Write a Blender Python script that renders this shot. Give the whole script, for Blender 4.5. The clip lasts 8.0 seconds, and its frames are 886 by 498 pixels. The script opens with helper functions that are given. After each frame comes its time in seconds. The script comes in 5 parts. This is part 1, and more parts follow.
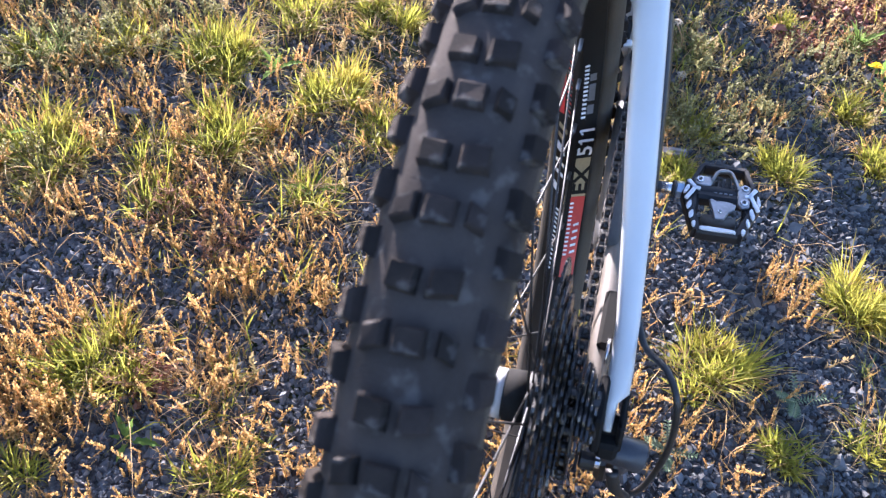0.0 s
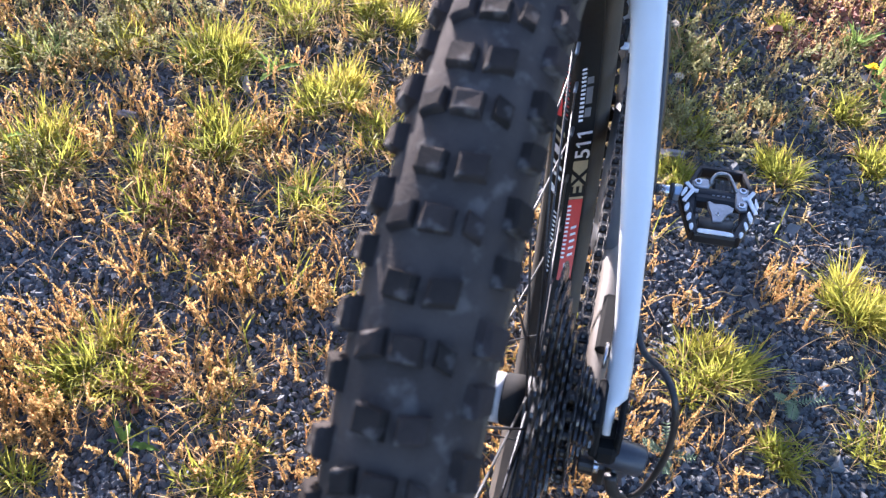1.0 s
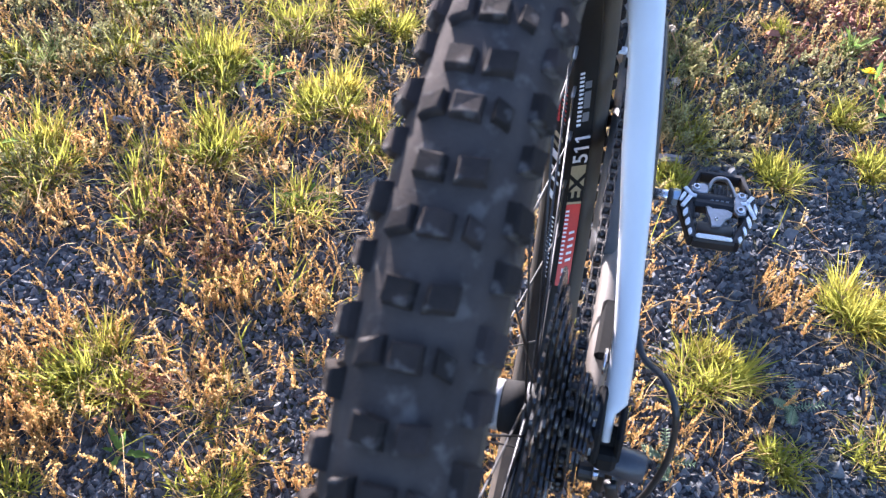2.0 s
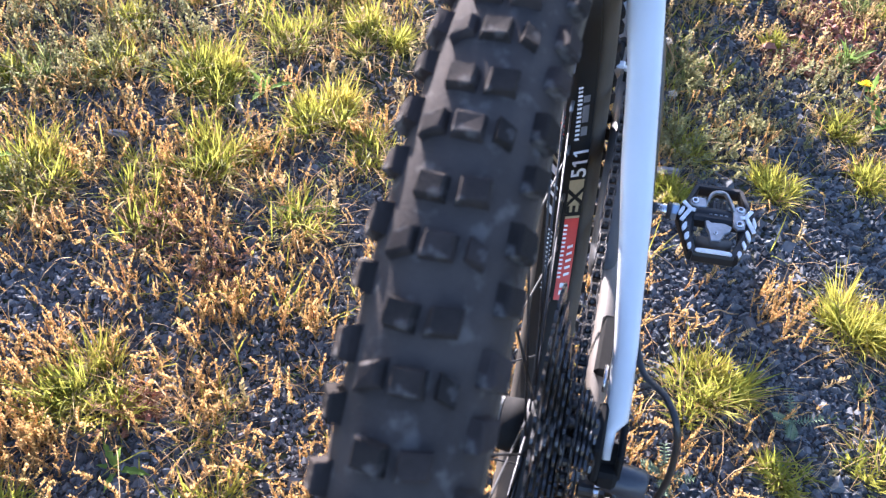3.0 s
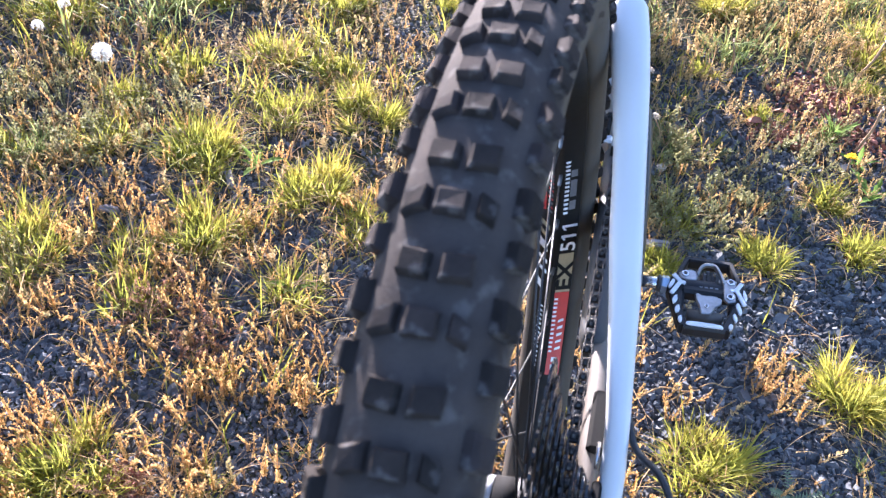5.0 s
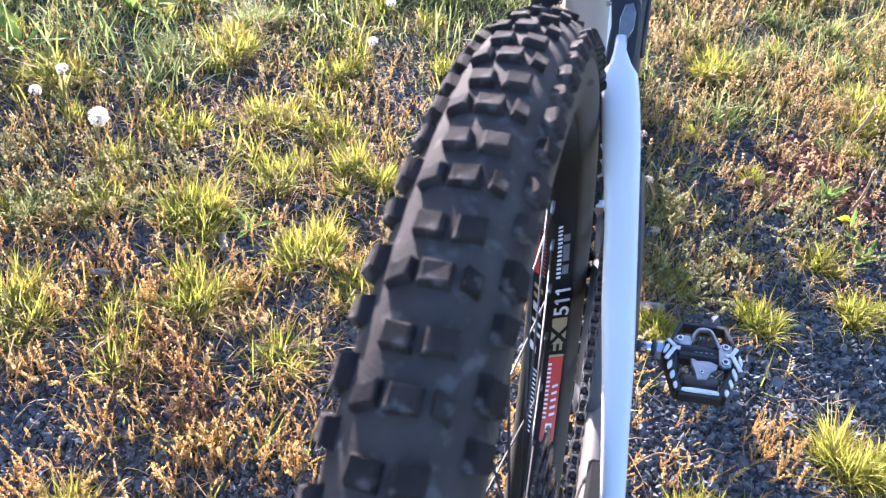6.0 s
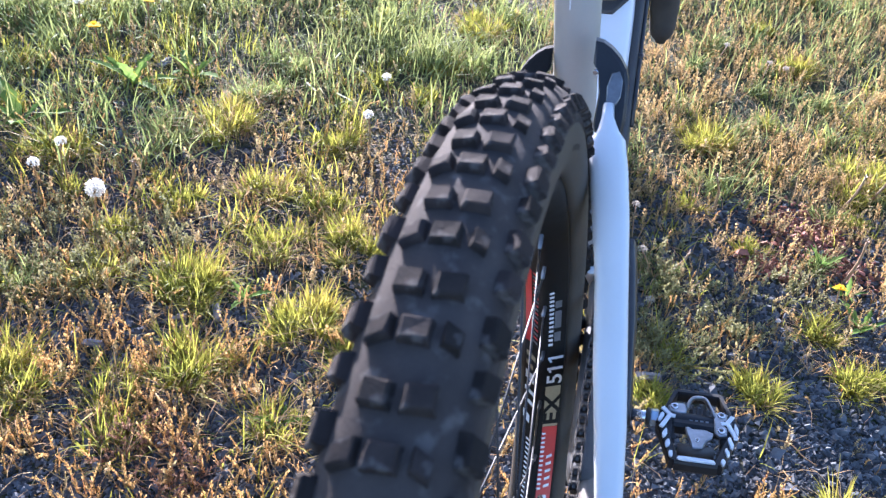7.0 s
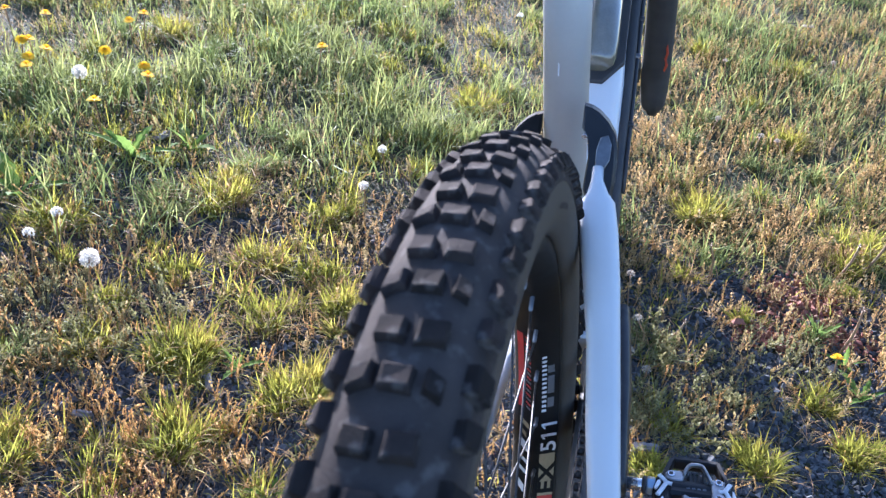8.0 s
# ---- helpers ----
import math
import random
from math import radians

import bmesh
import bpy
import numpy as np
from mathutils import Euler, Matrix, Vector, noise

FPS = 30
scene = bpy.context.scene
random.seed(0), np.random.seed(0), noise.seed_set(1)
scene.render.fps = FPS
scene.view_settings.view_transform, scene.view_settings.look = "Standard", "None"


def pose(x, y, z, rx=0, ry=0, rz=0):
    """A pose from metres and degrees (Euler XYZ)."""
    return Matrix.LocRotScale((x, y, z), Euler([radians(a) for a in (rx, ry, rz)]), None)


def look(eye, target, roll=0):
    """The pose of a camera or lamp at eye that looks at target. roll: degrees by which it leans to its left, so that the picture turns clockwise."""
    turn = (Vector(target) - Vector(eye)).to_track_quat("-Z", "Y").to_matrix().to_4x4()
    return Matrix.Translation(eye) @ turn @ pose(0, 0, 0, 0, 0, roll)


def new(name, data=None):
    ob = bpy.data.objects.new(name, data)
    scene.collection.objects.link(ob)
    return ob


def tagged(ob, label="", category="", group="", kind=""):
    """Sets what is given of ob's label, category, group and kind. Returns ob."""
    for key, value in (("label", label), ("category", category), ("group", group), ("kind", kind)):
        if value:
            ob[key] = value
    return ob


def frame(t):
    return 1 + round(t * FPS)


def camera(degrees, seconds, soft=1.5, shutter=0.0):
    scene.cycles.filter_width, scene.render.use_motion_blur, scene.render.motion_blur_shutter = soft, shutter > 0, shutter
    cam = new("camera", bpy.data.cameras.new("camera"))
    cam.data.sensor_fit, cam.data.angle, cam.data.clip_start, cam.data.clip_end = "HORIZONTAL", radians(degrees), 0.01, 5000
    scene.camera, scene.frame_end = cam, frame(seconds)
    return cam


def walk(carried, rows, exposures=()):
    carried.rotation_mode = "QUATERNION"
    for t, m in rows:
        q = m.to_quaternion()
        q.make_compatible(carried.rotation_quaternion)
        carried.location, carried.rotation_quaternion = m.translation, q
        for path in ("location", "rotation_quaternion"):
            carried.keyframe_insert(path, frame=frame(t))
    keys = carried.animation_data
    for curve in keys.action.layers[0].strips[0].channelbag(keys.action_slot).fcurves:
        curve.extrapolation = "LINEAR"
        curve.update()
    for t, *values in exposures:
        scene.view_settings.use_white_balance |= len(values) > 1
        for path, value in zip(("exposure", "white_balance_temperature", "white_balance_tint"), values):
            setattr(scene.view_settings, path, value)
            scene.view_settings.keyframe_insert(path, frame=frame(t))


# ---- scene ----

# A hand-held look down over the rear wheel of a parked mountain bike on weedy gravel.
# World: origin where the rear tyre meets the ground, y along the bike, x to its drive side.
cam = camera(51.66, 8.0, soft=1.3)
cam.data.dof.use_dof = True
cam.data.dof.focus_distance = 1.25
cam.data.dof.aperture_fstop = 19.0
PATH = [
    (0.0, pose(-0.0579, -0.3475, 0.9498, 38.532, -5.329, 14.872)),
    (0.5, pose(-0.0579, -0.3456, 0.9515, 38.502, -5.294, 14.760)),
    (1.0, pose(-0.0587, -0.3446, 0.9507, 38.574, -5.330, 14.652)),
    (2.5, pose(-0.0617, -0.3391, 0.9449, 39.253, -5.483, 14.265)),
    (3.0, pose(-0.0635, -0.3363, 0.9447, 39.661, -5.562, 14.143)),
    (3.5, pose(-0.0635, -0.3350, 0.9432, 40.403, -5.589, 13.988)),
    (4.0, pose(-0.0638, -0.3339, 0.9421, 41.410, -5.667, 13.856)),
    (4.5, pose(-0.0620, -0.3336, 0.9426, 42.729, -5.651, 13.737)),
    (6.0, pose(-0.0579, -0.3242, 0.9429, 48.034, -5.746, 13.459)),
    (6.5, pose(-0.0545, -0.3222, 0.9386, 50.315, -5.748, 13.398)),
    (7.0, pose(-0.0504, -0.3251, 0.9378, 52.664, -5.693, 13.298)),
    (7.5, pose(-0.0443, -0.3291, 0.9356, 55.004, -5.586, 13.262)),
    (8.0, pose(-0.0429, -0.3277, 0.9290, 57.410, -5.667, 13.133)),
]
walk(cam, PATH, exposures=[(0.0, 2.88, 5580, 26), (4.5, 3.08, 5510, 26), (6.0, 3.08, 5430, 26), (8.0, 2.46, 5110, 23)])

# ---------------------------------------------------------------- light
SUN_EL, SUN_AZ = radians(12.5), radians(-26.5)      # azimuth from +y, minus is towards -x
world = bpy.data.worlds.new("sky")
scene.world = world
world.use_nodes = True
wn = world.node_tree.nodes
sky = wn.new("ShaderNodeTexSky")
sky.sky_type = "NISHITA"
sky.sun_disc = False
sky.ozone_density = 1.6
sky.sun_elevation, sky.sun_rotation = SUN_EL, SUN_AZ
world.node_tree.links.new(sky.outputs[0], wn["Background"].inputs[0])
wn["Background"].inputs[1].default_value = 0.087
sun = new("sun", bpy.data.lights.new("sun", "SUN"))
sun.data.energy, sun.data.angle, sun.data.color = 4.6, radians(0.55), (1.0, 0.905, 0.76)
sun_dir = Vector((math.sin(SUN_AZ) * math.cos(SUN_EL), math.cos(SUN_AZ) * math.cos(SUN_EL), math.sin(SUN_EL)))
sun.matrix_world = look(sun_dir * 20, (0, 0, 0))


# ---------------------------------------------------------------- materials
def material(name, base, rough=0.6, metal=0.0, other=None, scale=40.0, mix=0.5, bump=0.15, bump_scale=400.0,
             depth=0.001, through_light=0.0, island=0.0, each=0.0, spec=0.5, coat=0.0, rough_var=0.1, grain=0.18, dust=0.0):
    """Two-scale procedural surface: base and other mixed by a broad noise, a fine grain, bump, and chance tints."""
    m = bpy.data.materials.new(name)
    m.use_nodes = True
    nt = m.node_tree
    n, l = nt.nodes, nt.links
    p = n["Principled BSDF"]
    co = n.new("ShaderNodeTexCoord")
    broad = n.new("ShaderNodeTexNoise")
    broad.inputs["Scale"].default_value, broad.inputs["Detail"].default_value = scale, 5.0
    fine = n.new("ShaderNodeTexNoise")
    fine.inputs["Scale"].default_value, fine.inputs["Detail"].default_value = bump_scale, 3.0
    l.new(co.outputs["Object"], broad.inputs["Vector"])
    l.new(co.outputs["Object"], fine.inputs["Vector"])
    ramp = n.new("ShaderNodeMapRange")
    ramp.inputs[1].default_value, ramp.inputs[2].default_value = 0.5 - 0.5 * mix, 1.0 - 0.5 * mix
    l.new(broad.outputs["Fac"], ramp.inputs[0])
    tint = n.new("ShaderNodeMix")
    tint.data_type = "RGBA"
    tint.inputs["A"].default_value = (*base, 1)
    tint.inputs["B"].default_value = (*(other or [c * 0.75 for c in base]), 1)
    l.new(ramp.outputs[0], tint.inputs["Factor"])
    hsv = n.new("ShaderNodeHueSaturation")
    l.new(tint.outputs["Result"], hsv.inputs["Color"])
    value = n.new("ShaderNodeMapRange")
    value.inputs[3].default_value, value.inputs[4].default_value = 1 - grain, 1 + grain
    l.new(fine.outputs["Fac"], value.inputs[0])
    out_value = value.outputs[0]
    for amount, node, socket in ((island, "ShaderNodeNewGeometry", "Random Per Island"), (each, "ShaderNodeObjectInfo", "Random")):
        if amount:
            chance = n.new(node)
            spread = n.new("ShaderNodeMapRange")
            spread.inputs[3].default_value, spread.inputs[4].default_value = 1 - amount, 1 + amount
            l.new(chance.outputs[socket], spread.inputs[0])
            times = n.new("ShaderNodeMath")
            times.operation = "MULTIPLY"
            l.new(out_value, times.inputs[0])
            l.new(spread.outputs[0], times.inputs[1])
            out_value = times.outputs[0]
            hue = n.new("ShaderNodeMapRange")
            hue.inputs[3].default_value, hue.inputs[4].default_value = 0.5 + 0.035 * amount, 0.5 - 0.035 * amount
            l.new(chance.outputs[socket], hue.inputs[0])
            l.new(hue.outputs[0], hsv.inputs["Hue"])
    l.new(out_value, hsv.inputs["Value"])
    l.new(hsv.outputs[0], p.inputs["Base Color"])
    p.inputs["Metallic"].default_value = metal
    p.inputs["Specular IOR Level"].default_value = spec
    p.inputs["Coat Weight"].default_value = coat
    rv = n.new("ShaderNodeMapRange")
    rv.inputs[3].default_value, rv.inputs[4].default_value = max(0.02, rough - rough_var), min(1, rough + rough_var)
    l.new(broad.outputs["Fac"], rv.inputs[0])
    l.new(rv.outputs[0], p.inputs["Roughness"])
    b = n.new("ShaderNodeBump")
    b.inputs["Strength"].default_value, b.inputs["Distance"].default_value = bump, depth
    l.new(fine.outputs["Fac"], b.inputs["Height"])
    l.new(b.outputs[0], p.inputs["Normal"])
    if dust:
        spots = n.new("ShaderNodeTexNoise")
        spots.inputs["Scale"].default_value, spots.inputs["Detail"].default_value = 95.0, 4.0
        l.new(co.outputs["Object"], spots.inputs["Vector"])
        edge = n.new("ShaderNodeMapRange")
        edge.inputs[1].default_value, edge.inputs[2].default_value, edge.inputs[4].default_value = 0.58, 0.70, dust
        l.new(spots.outputs["Fac"], edge.inputs[0])
        veil = n.new("ShaderNodeMix")
        veil.data_type = "RGBA"
        veil.inputs["B"].default_value = (0.17, 0.155, 0.14, 1)
        l.new(edge.outputs[0], veil.inputs["Factor"])
        l.new(hsv.outputs[0], veil.inputs["A"])
        l.new(veil.outputs["Result"], p.inputs["Base Color"])
    if through_light:
        t = n.new("ShaderNodeBsdfTranslucent")
        l.new(hsv.outputs[0], t.inputs["Color"])
        both = n.new("ShaderNodeMixShader")
        both.inputs[0].default_value = through_light
        l.new(p.outputs[0], both.inputs[1])
        l.new(t.outputs[0], both.inputs[2])
        l.new(both.outputs[0], n["Material Output"].inputs["Surface"])
    return m


RUBBER = material("worn_tyre_rubber", (0.019, 0.0160, 0.0148), 0.92, other=(0.038, 0.031, 0.027), scale=110, mix=0.6, bump=0.5, bump_scale=1100, each=0.3, spec=0.07, dust=0.55)
TREAD_DUST = material("dusty_tread_rubber", (0.034, 0.0285, 0.0255), 0.92, other=(0.066, 0.055, 0.048), scale=40, mix=0.6, bump=0.4, bump_scale=900, spec=0.08, dust=0.35)
SIDEWALL = material("tyre_sidewall", (0.048, 0.040, 0.032), 0.75, other=(0.075, 0.061, 0.045), scale=30, bump=0.3, bump_scale=1200, spec=0.3)
RIM_BLACK = material("black_anodised_rim", (0.009, 0.0085, 0.0085), 0.6, 0.0, other=(0.017, 0.015, 0.013), scale=60, bump=0.05, spec=0.12)
BLACK_METAL = material("black_anodised_metal", (0.018, 0.018, 0.02), 0.4, 0.3, other=(0.04, 0.038, 0.036), scale=50, bump=0.08)
SPROCKET = material("oily_sprocket_steel", (0.15, 0.145, 0.14), 0.25, 0.9, other=(0.018, 0.016, 0.015), scale=160, bump=0.25, bump_scale=700)
CHAIN = material("chain_steel", (0.075, 0.070, 0.066), 0.3, 0.9, other=(0.025, 0.022, 0.020), scale=150, bump=0.2, bump_scale=900)
STEEL = material("bright_steel", (0.62, 0.62, 0.63), 0.25, 0.95, other=(0.45, 0.45, 0.46), scale=90, bump=0.05)
SPOKE = material("black_spoke_steel", (0.05, 0.05, 0.052), 0.5, 0.6, scale=80, bump=0.03)
WHITE_PAINT = material("white_frame_paint", (0.64, 0.64, 0.635), 0.32, other=(0.58, 0.575, 0.56), scale=12, bump=0.004, bump_scale=300, coat=0.12, rough_var=0.06, grain=0.015)
# beige standing for shade on the white chainstay; also the pedal spring's brown
SHADE_BEIGE = material("shade_toned_beige", (0.135, 0.112, 0.090), 0.65, other=(0.095, 0.080, 0.064), scale=30, bump=0.1, bump_scale=500)
GLOSS_BLACK = material("satin_black_link", (0.012, 0.012, 0.013), 0.42, other=(0.02, 0.02, 0.02), scale=30, bump=0.04, spec=0.4)
MATTE_BLACK = material("matt_black_coating", (0.010, 0.010, 0.010), 0.85, other=(0.018, 0.017, 0.016), scale=60, bump=0.1, spec=0.1)
GUARD = material("black_rubber_guard", (0.022, 0.022, 0.024), 0.65, other=(0.05, 0.047, 0.043), scale=40, bump=0.3, bump_scale=800)
PLASTIC = material("dark_blue_black_plastic", (0.020, 0.024, 0.034), 0.42, other=(0.04, 0.043, 0.05), scale=60, bump=0.1)
CABLE = material("black_cable_housing", (0.014, 0.014, 0.015), 0.45, other=(0.03, 0.028, 0.026), scale=80, bump=0.1)
RED = material("red_decal", (0.50, 0.03, 0.025), 0.4, other=(0.42, 0.03, 0.025), scale=60, bump=0.02)
GOLD = material("gold_decal", (0.36, 0.29, 0.17), 0.4, 0.2, other=(0.30, 0.25, 0.15), scale=80, bump=0.03)
DECAL_WHITE = material("white_decal", (0.82, 0.83, 0.84), 0.4, other=(0.6, 0.6, 0.6), scale=90, bump=0.02)
DECAL_GREY = material("grey_decal", (0.15, 0.15, 0.16), 0.45, other=(0.10, 0.10, 0.10), scale=90, bump=0.02)
ORANGE = material("orange_decal", (0.55, 0.08, 0.03), 0.45, scale=60, bump=0.02)
DARK_STEEL = material("dull_steel", (0.24, 0.235, 0.23), 0.35, 0.9, other=(0.15, 0.145, 0.14), scale=90, bump=0.1)
BLUE_STEEL = material("bluish_nut_metal", (0.50, 0.62, 0.74), 0.3, 0.7, other=(0.36, 0.46, 0.56), scale=90, bump=0.05)
SMOKE = material("smoky_bottle_plastic", (0.19, 0.175, 0.135), 0.10, other=(0.10, 0.095, 0.075), scale=20, bump=0.03, coat=1.0, rough_var=0.04)

STONE = material("crushed_bluestone", (0.075, 0.078, 0.082), 0.9, other=(0.125, 0.127, 0.129), scale=60, bump=0.3, bump_scale=900, island=0.55, spec=0.10)
PALE_STONE = material("pale_quartz_stone", (0.45, 0.44, 0.42), 0.5, other=(0.33, 0.31, 0.29), scale=60, bump=0.4, bump_scale=800, island=0.3)
BLADE = material("yellow_green_grass", (0.205, 0.260, 0.036), 0.55, other=(0.395, 0.345, 0.060), scale=18, mix=0.7, bump=0.1, through_light=0.58, island=0.30, each=0.15, spec=0.10)
STRAW = material("dead_grass_straw", (0.46, 0.335, 0.16), 0.75, other=(0.40, 0.24, 0.11), scale=20, bump=0.1, through_light=0.35, island=0.35, spec=0.15)
LUSH = material("lush_green_grass", (0.160, 0.230, 0.066), 0.6, other=(0.285, 0.305, 0.105), scale=4, mix=0.7, bump=0.1, through_light=0.5, island=0.35, spec=0.07)
DRY_WEED = material("dry_orange_weed", (0.54, 0.335, 0.130), 0.7, other=(0.43, 0.290, 0.105), scale=24, mix=0.5, bump=0.2, bump_scale=600, through_light=0.5, island=0.35, spec=0.15)
OLIVE_WEED = material("olive_weed", (0.30, 0.255, 0.110), 0.65, other=(0.45, 0.325, 0.155), scale=16, mix=0.6, bump=0.2, bump_scale=600, through_light=0.45, island=0.35, spec=0.15)
STRAW_WEED = material("straw_weed", (0.50, 0.335, 0.145), 0.7, other=(0.40, 0.30, 0.120), scale=16, mix=0.5, bump=0.2, bump_scale=600, through_light=0.5, island=0.35, spec=0.15)
LEAF = material("broad_green_leaf", (0.18, 0.28, 0.06), 0.7, other=(0.13, 0.20, 0.045), scale=40, bump=0.3, bump_scale=200, through_light=0.5, each=0.2, island=0.2, spec=0.05)
GREY_LEAF = material("silvery_leaf", (0.17, 0.23, 0.12), 0.6, other=(0.11, 0.16, 0.08), scale=60, bump=0.3, through_light=0.3)
PAPPUS = material("white_seed_fluff", (0.80, 0.78, 0.72), 0.7, scale=60, bump=0.0, through_light=0.5)
DULL_PAPPUS = material("matted_seed_fluff", (0.52, 0.47, 0.40), 0.8, other=(0.38, 0.32, 0.25), scale=90, bump=0.0, through_light=0.4)
PETAL = material("yellow_petals", (0.78, 0.56, 0.02), 0.8, other=(0.74, 0.47, 0.015), scale=80, bump=0.05, through_light=0.4, spec=0.03)
STALK = material("pale_flower_stalk", (0.28, 0.22, 0.09), 0.55, other=(0.30, 0.14, 0.08), scale=40, bump=0.1, through_light=0.2)
BARK = material("weathered_wood_chip", (0.27, 0.24, 0.22), 0.8, other=(0.17, 0.14, 0.12), scale=80, bump=0.6, bump_scale=500)
MOSS = material("red_brown_moss", (0.28, 0.112, 0.058), 0.85, other=(0.18, 0.078, 0.045), scale=60, bump=0.6, bump_scale=500, island=0.4)


def ground_material():
    m = bpy.data.materials.new("weedy_gravel_ground")
    m.use_nodes = True
    n, l = m.node_tree.nodes, m.node_tree.links
    p = n["Principled BSDF"]
    co = n.new("ShaderNodeTexCoord")
    cells = n.new("ShaderNodeTexVoronoi")
    cells.inputs["Scale"].default_value = 130
    l.new(co.outputs["Object"], cells.inputs["Vector"])
    soil = n.new("ShaderNodeTexNoise")
    soil.inputs["Scale"].default_value, soil.inputs["Detail"].default_value = 3.2, 8
    l.new(co.outputs["Object"], soil.inputs["Vector"])
    ramp = n.new("ShaderNodeValToRGB")
    ramp.color_ramp.elements[0].position, ramp.color_ramp.elements[0].color = 0.42, (0.043, 0.043, 0.044, 1)
    ramp.color_ramp.elements[1].position, ramp.color_ramp.elements[1].color = 0.66, (0.075, 0.052, 0.034, 1)
    l.new(soil.outputs["Fac"], ramp.inputs[0])
    grains = n.new("ShaderNodeMix")
    grains.data_type, grains.blend_type = "RGBA", "MULTIPLY"
    grains.inputs["Factor"].default_value = 0.8
    patch = n.new("ShaderNodeTexNoise")
    patch.inputs["Scale"].default_value, patch.inputs["Detail"].default_value, patch.inputs["Roughness"].default_value = 1.5, 10, 0.68
    l.new(co.outputs["Object"], patch.inputs["Vector"])
    moss = n.new("ShaderNodeValToRGB")
    moss.color_ramp.elements[0].position, moss.color_ramp.elements[1].position = 0.50, 0.56
    turf = n.new("ShaderNodeTexNoise")
    turf.inputs["Scale"].default_value, turf.inputs["Detail"].default_value = 45, 6
    l.new(co.outputs["Object"], turf.inputs["Vector"])
    turf_tone = n.new("ShaderNodeValToRGB")
    turf_tone.color_ramp.elements[0].position, turf_tone.color_ramp.elements[0].color = 0.40, (0.022, 0.030, 0.011, 1)
    turf_tone.color_ramp.elements[1].position, turf_tone.color_ramp.elements[1].color = 0.60, (0.072, 0.062, 0.030, 1)
    l.new(turf.outputs["Fac"], turf_tone.inputs[0])
    place = n.new("ShaderNodeSeparateXYZ")
    l.new(co.outputs["Object"], place.inputs[0])
    lawn = n.new("ShaderNodeMapRange")
    lawn.inputs["From Min"].default_value, lawn.inputs["From Max"].default_value = 0.5, 1.9
    lawn.inputs["To Max"].default_value = 0.16
    l.new(place.outputs["Y"], lawn.inputs["Value"])
    growth = n.new("ShaderNodeMath")
    l.new(patch.outputs["Fac"], growth.inputs[0])
    l.new(lawn.outputs[0], growth.inputs[1])
    l.new(growth.outputs[0], moss.inputs[0])
    cover = n.new("ShaderNodeMix")
    cover.data_type = "RGBA"
    l.new(moss.outputs[0], cover.inputs["Factor"])
    l.new(ramp.outputs[0], cover.inputs["A"])
    l.new(turf_tone.outputs[0], cover.inputs["B"])
    l.new(cover.outputs["Result"], grains.inputs["A"])
    grey = n.new("ShaderNodeHueSaturation")
    grey.inputs["Saturation"].default_value, grey.inputs["Value"].default_value = 0.15, 1.6
    l.new(cells.outputs["Color"], grey.inputs["Color"])
    l.new(grey.outputs[0], grains.inputs["B"])
    l.new(grains.outputs["Result"], p.inputs["Base Color"])
    p.inputs["Roughness"].default_value, p.inputs["Specular IOR Level"].default_value = 0.9, 0.2
    b = n.new("ShaderNodeBump")
    b.inputs["Strength"].default_value, b.inputs["Distance"].default_value = 0.8, 0.004
    b.invert = True
    l.new(cells.outputs["Distance"], b.inputs["Height"])
    l.new(b.outputs[0], p.inputs["Normal"])
    return m


GROUND = ground_material()


# ---------------------------------------------------------------- mesh helpers
def np_mesh(name, verts, loops, sizes, mat, smooth=False):
    verts, loops, sizes = np.asarray(verts, np.float32), np.asarray(loops, np.int32), np.asarray(sizes, np.int32)
    me = bpy.data.meshes.new(name)
    me.vertices.add(len(verts))
    me.vertices.foreach_set("co", verts.ravel())
    me.loops.add(len(loops))
    me.loops.foreach_set("vertex_index", loops)
    me.polygons.add(len(sizes))
    me.polygons.foreach_set("loop_start", np.concatenate(([0], np.cumsum(sizes)[:-1])).astype(np.int32))
    me.polygons.foreach_set("loop_total", sizes)
    me.polygons.foreach_set("use_smooth", np.full(len(sizes), smooth))
    me.update(calc_edges=True)
    me.validate()
    me.materials.append(mat)
    return me


def face_mesh(name, shape, mat, smooth=False):
    """A mesh from (verts, faces)."""
    v, f = shape
    return np_mesh(name, v, [i for face in f for i in face], [len(face) for face in f], mat, smooth)


def joined(*shapes):
    v, f = [], []
    for sv, sf in shapes:
        k = len(v)
        v += [tuple(p) for p in sv]
        f += [tuple(i + k for i in face) for face in sf]
    return v, f


def moved(shape, m):
    return [tuple(m @ Vector(p)) for p in shape[0]], shape[1]


def lathe(profile, segs, a0=0.0, a1=360.0, closed=True):
    """Turn a profile of (x, r) round the x axis; angles in degrees from the top, forwards."""
    full = abs(a1 - a0) >= 360
    rows = segs if full else segs + 1
    k = len(profile)
    v = []
    for i in range(rows):
        a = radians(a0 + (a1 - a0) * i / segs)
        v += [(x, r * math.sin(a), r * math.cos(a)) for x, r in profile]
    f = []
    for i in range(segs):
        j = (i + 1) % rows
        for q in range(k if closed else k - 1):
            w = (q + 1) % k
            f.append((i * k + q, i * k + w, j * k + w, j * k + q))
    if closed and not full:
        f += [tuple(range(k))[::-1], tuple(range((rows - 1) * k, rows * k))]
    return v, f


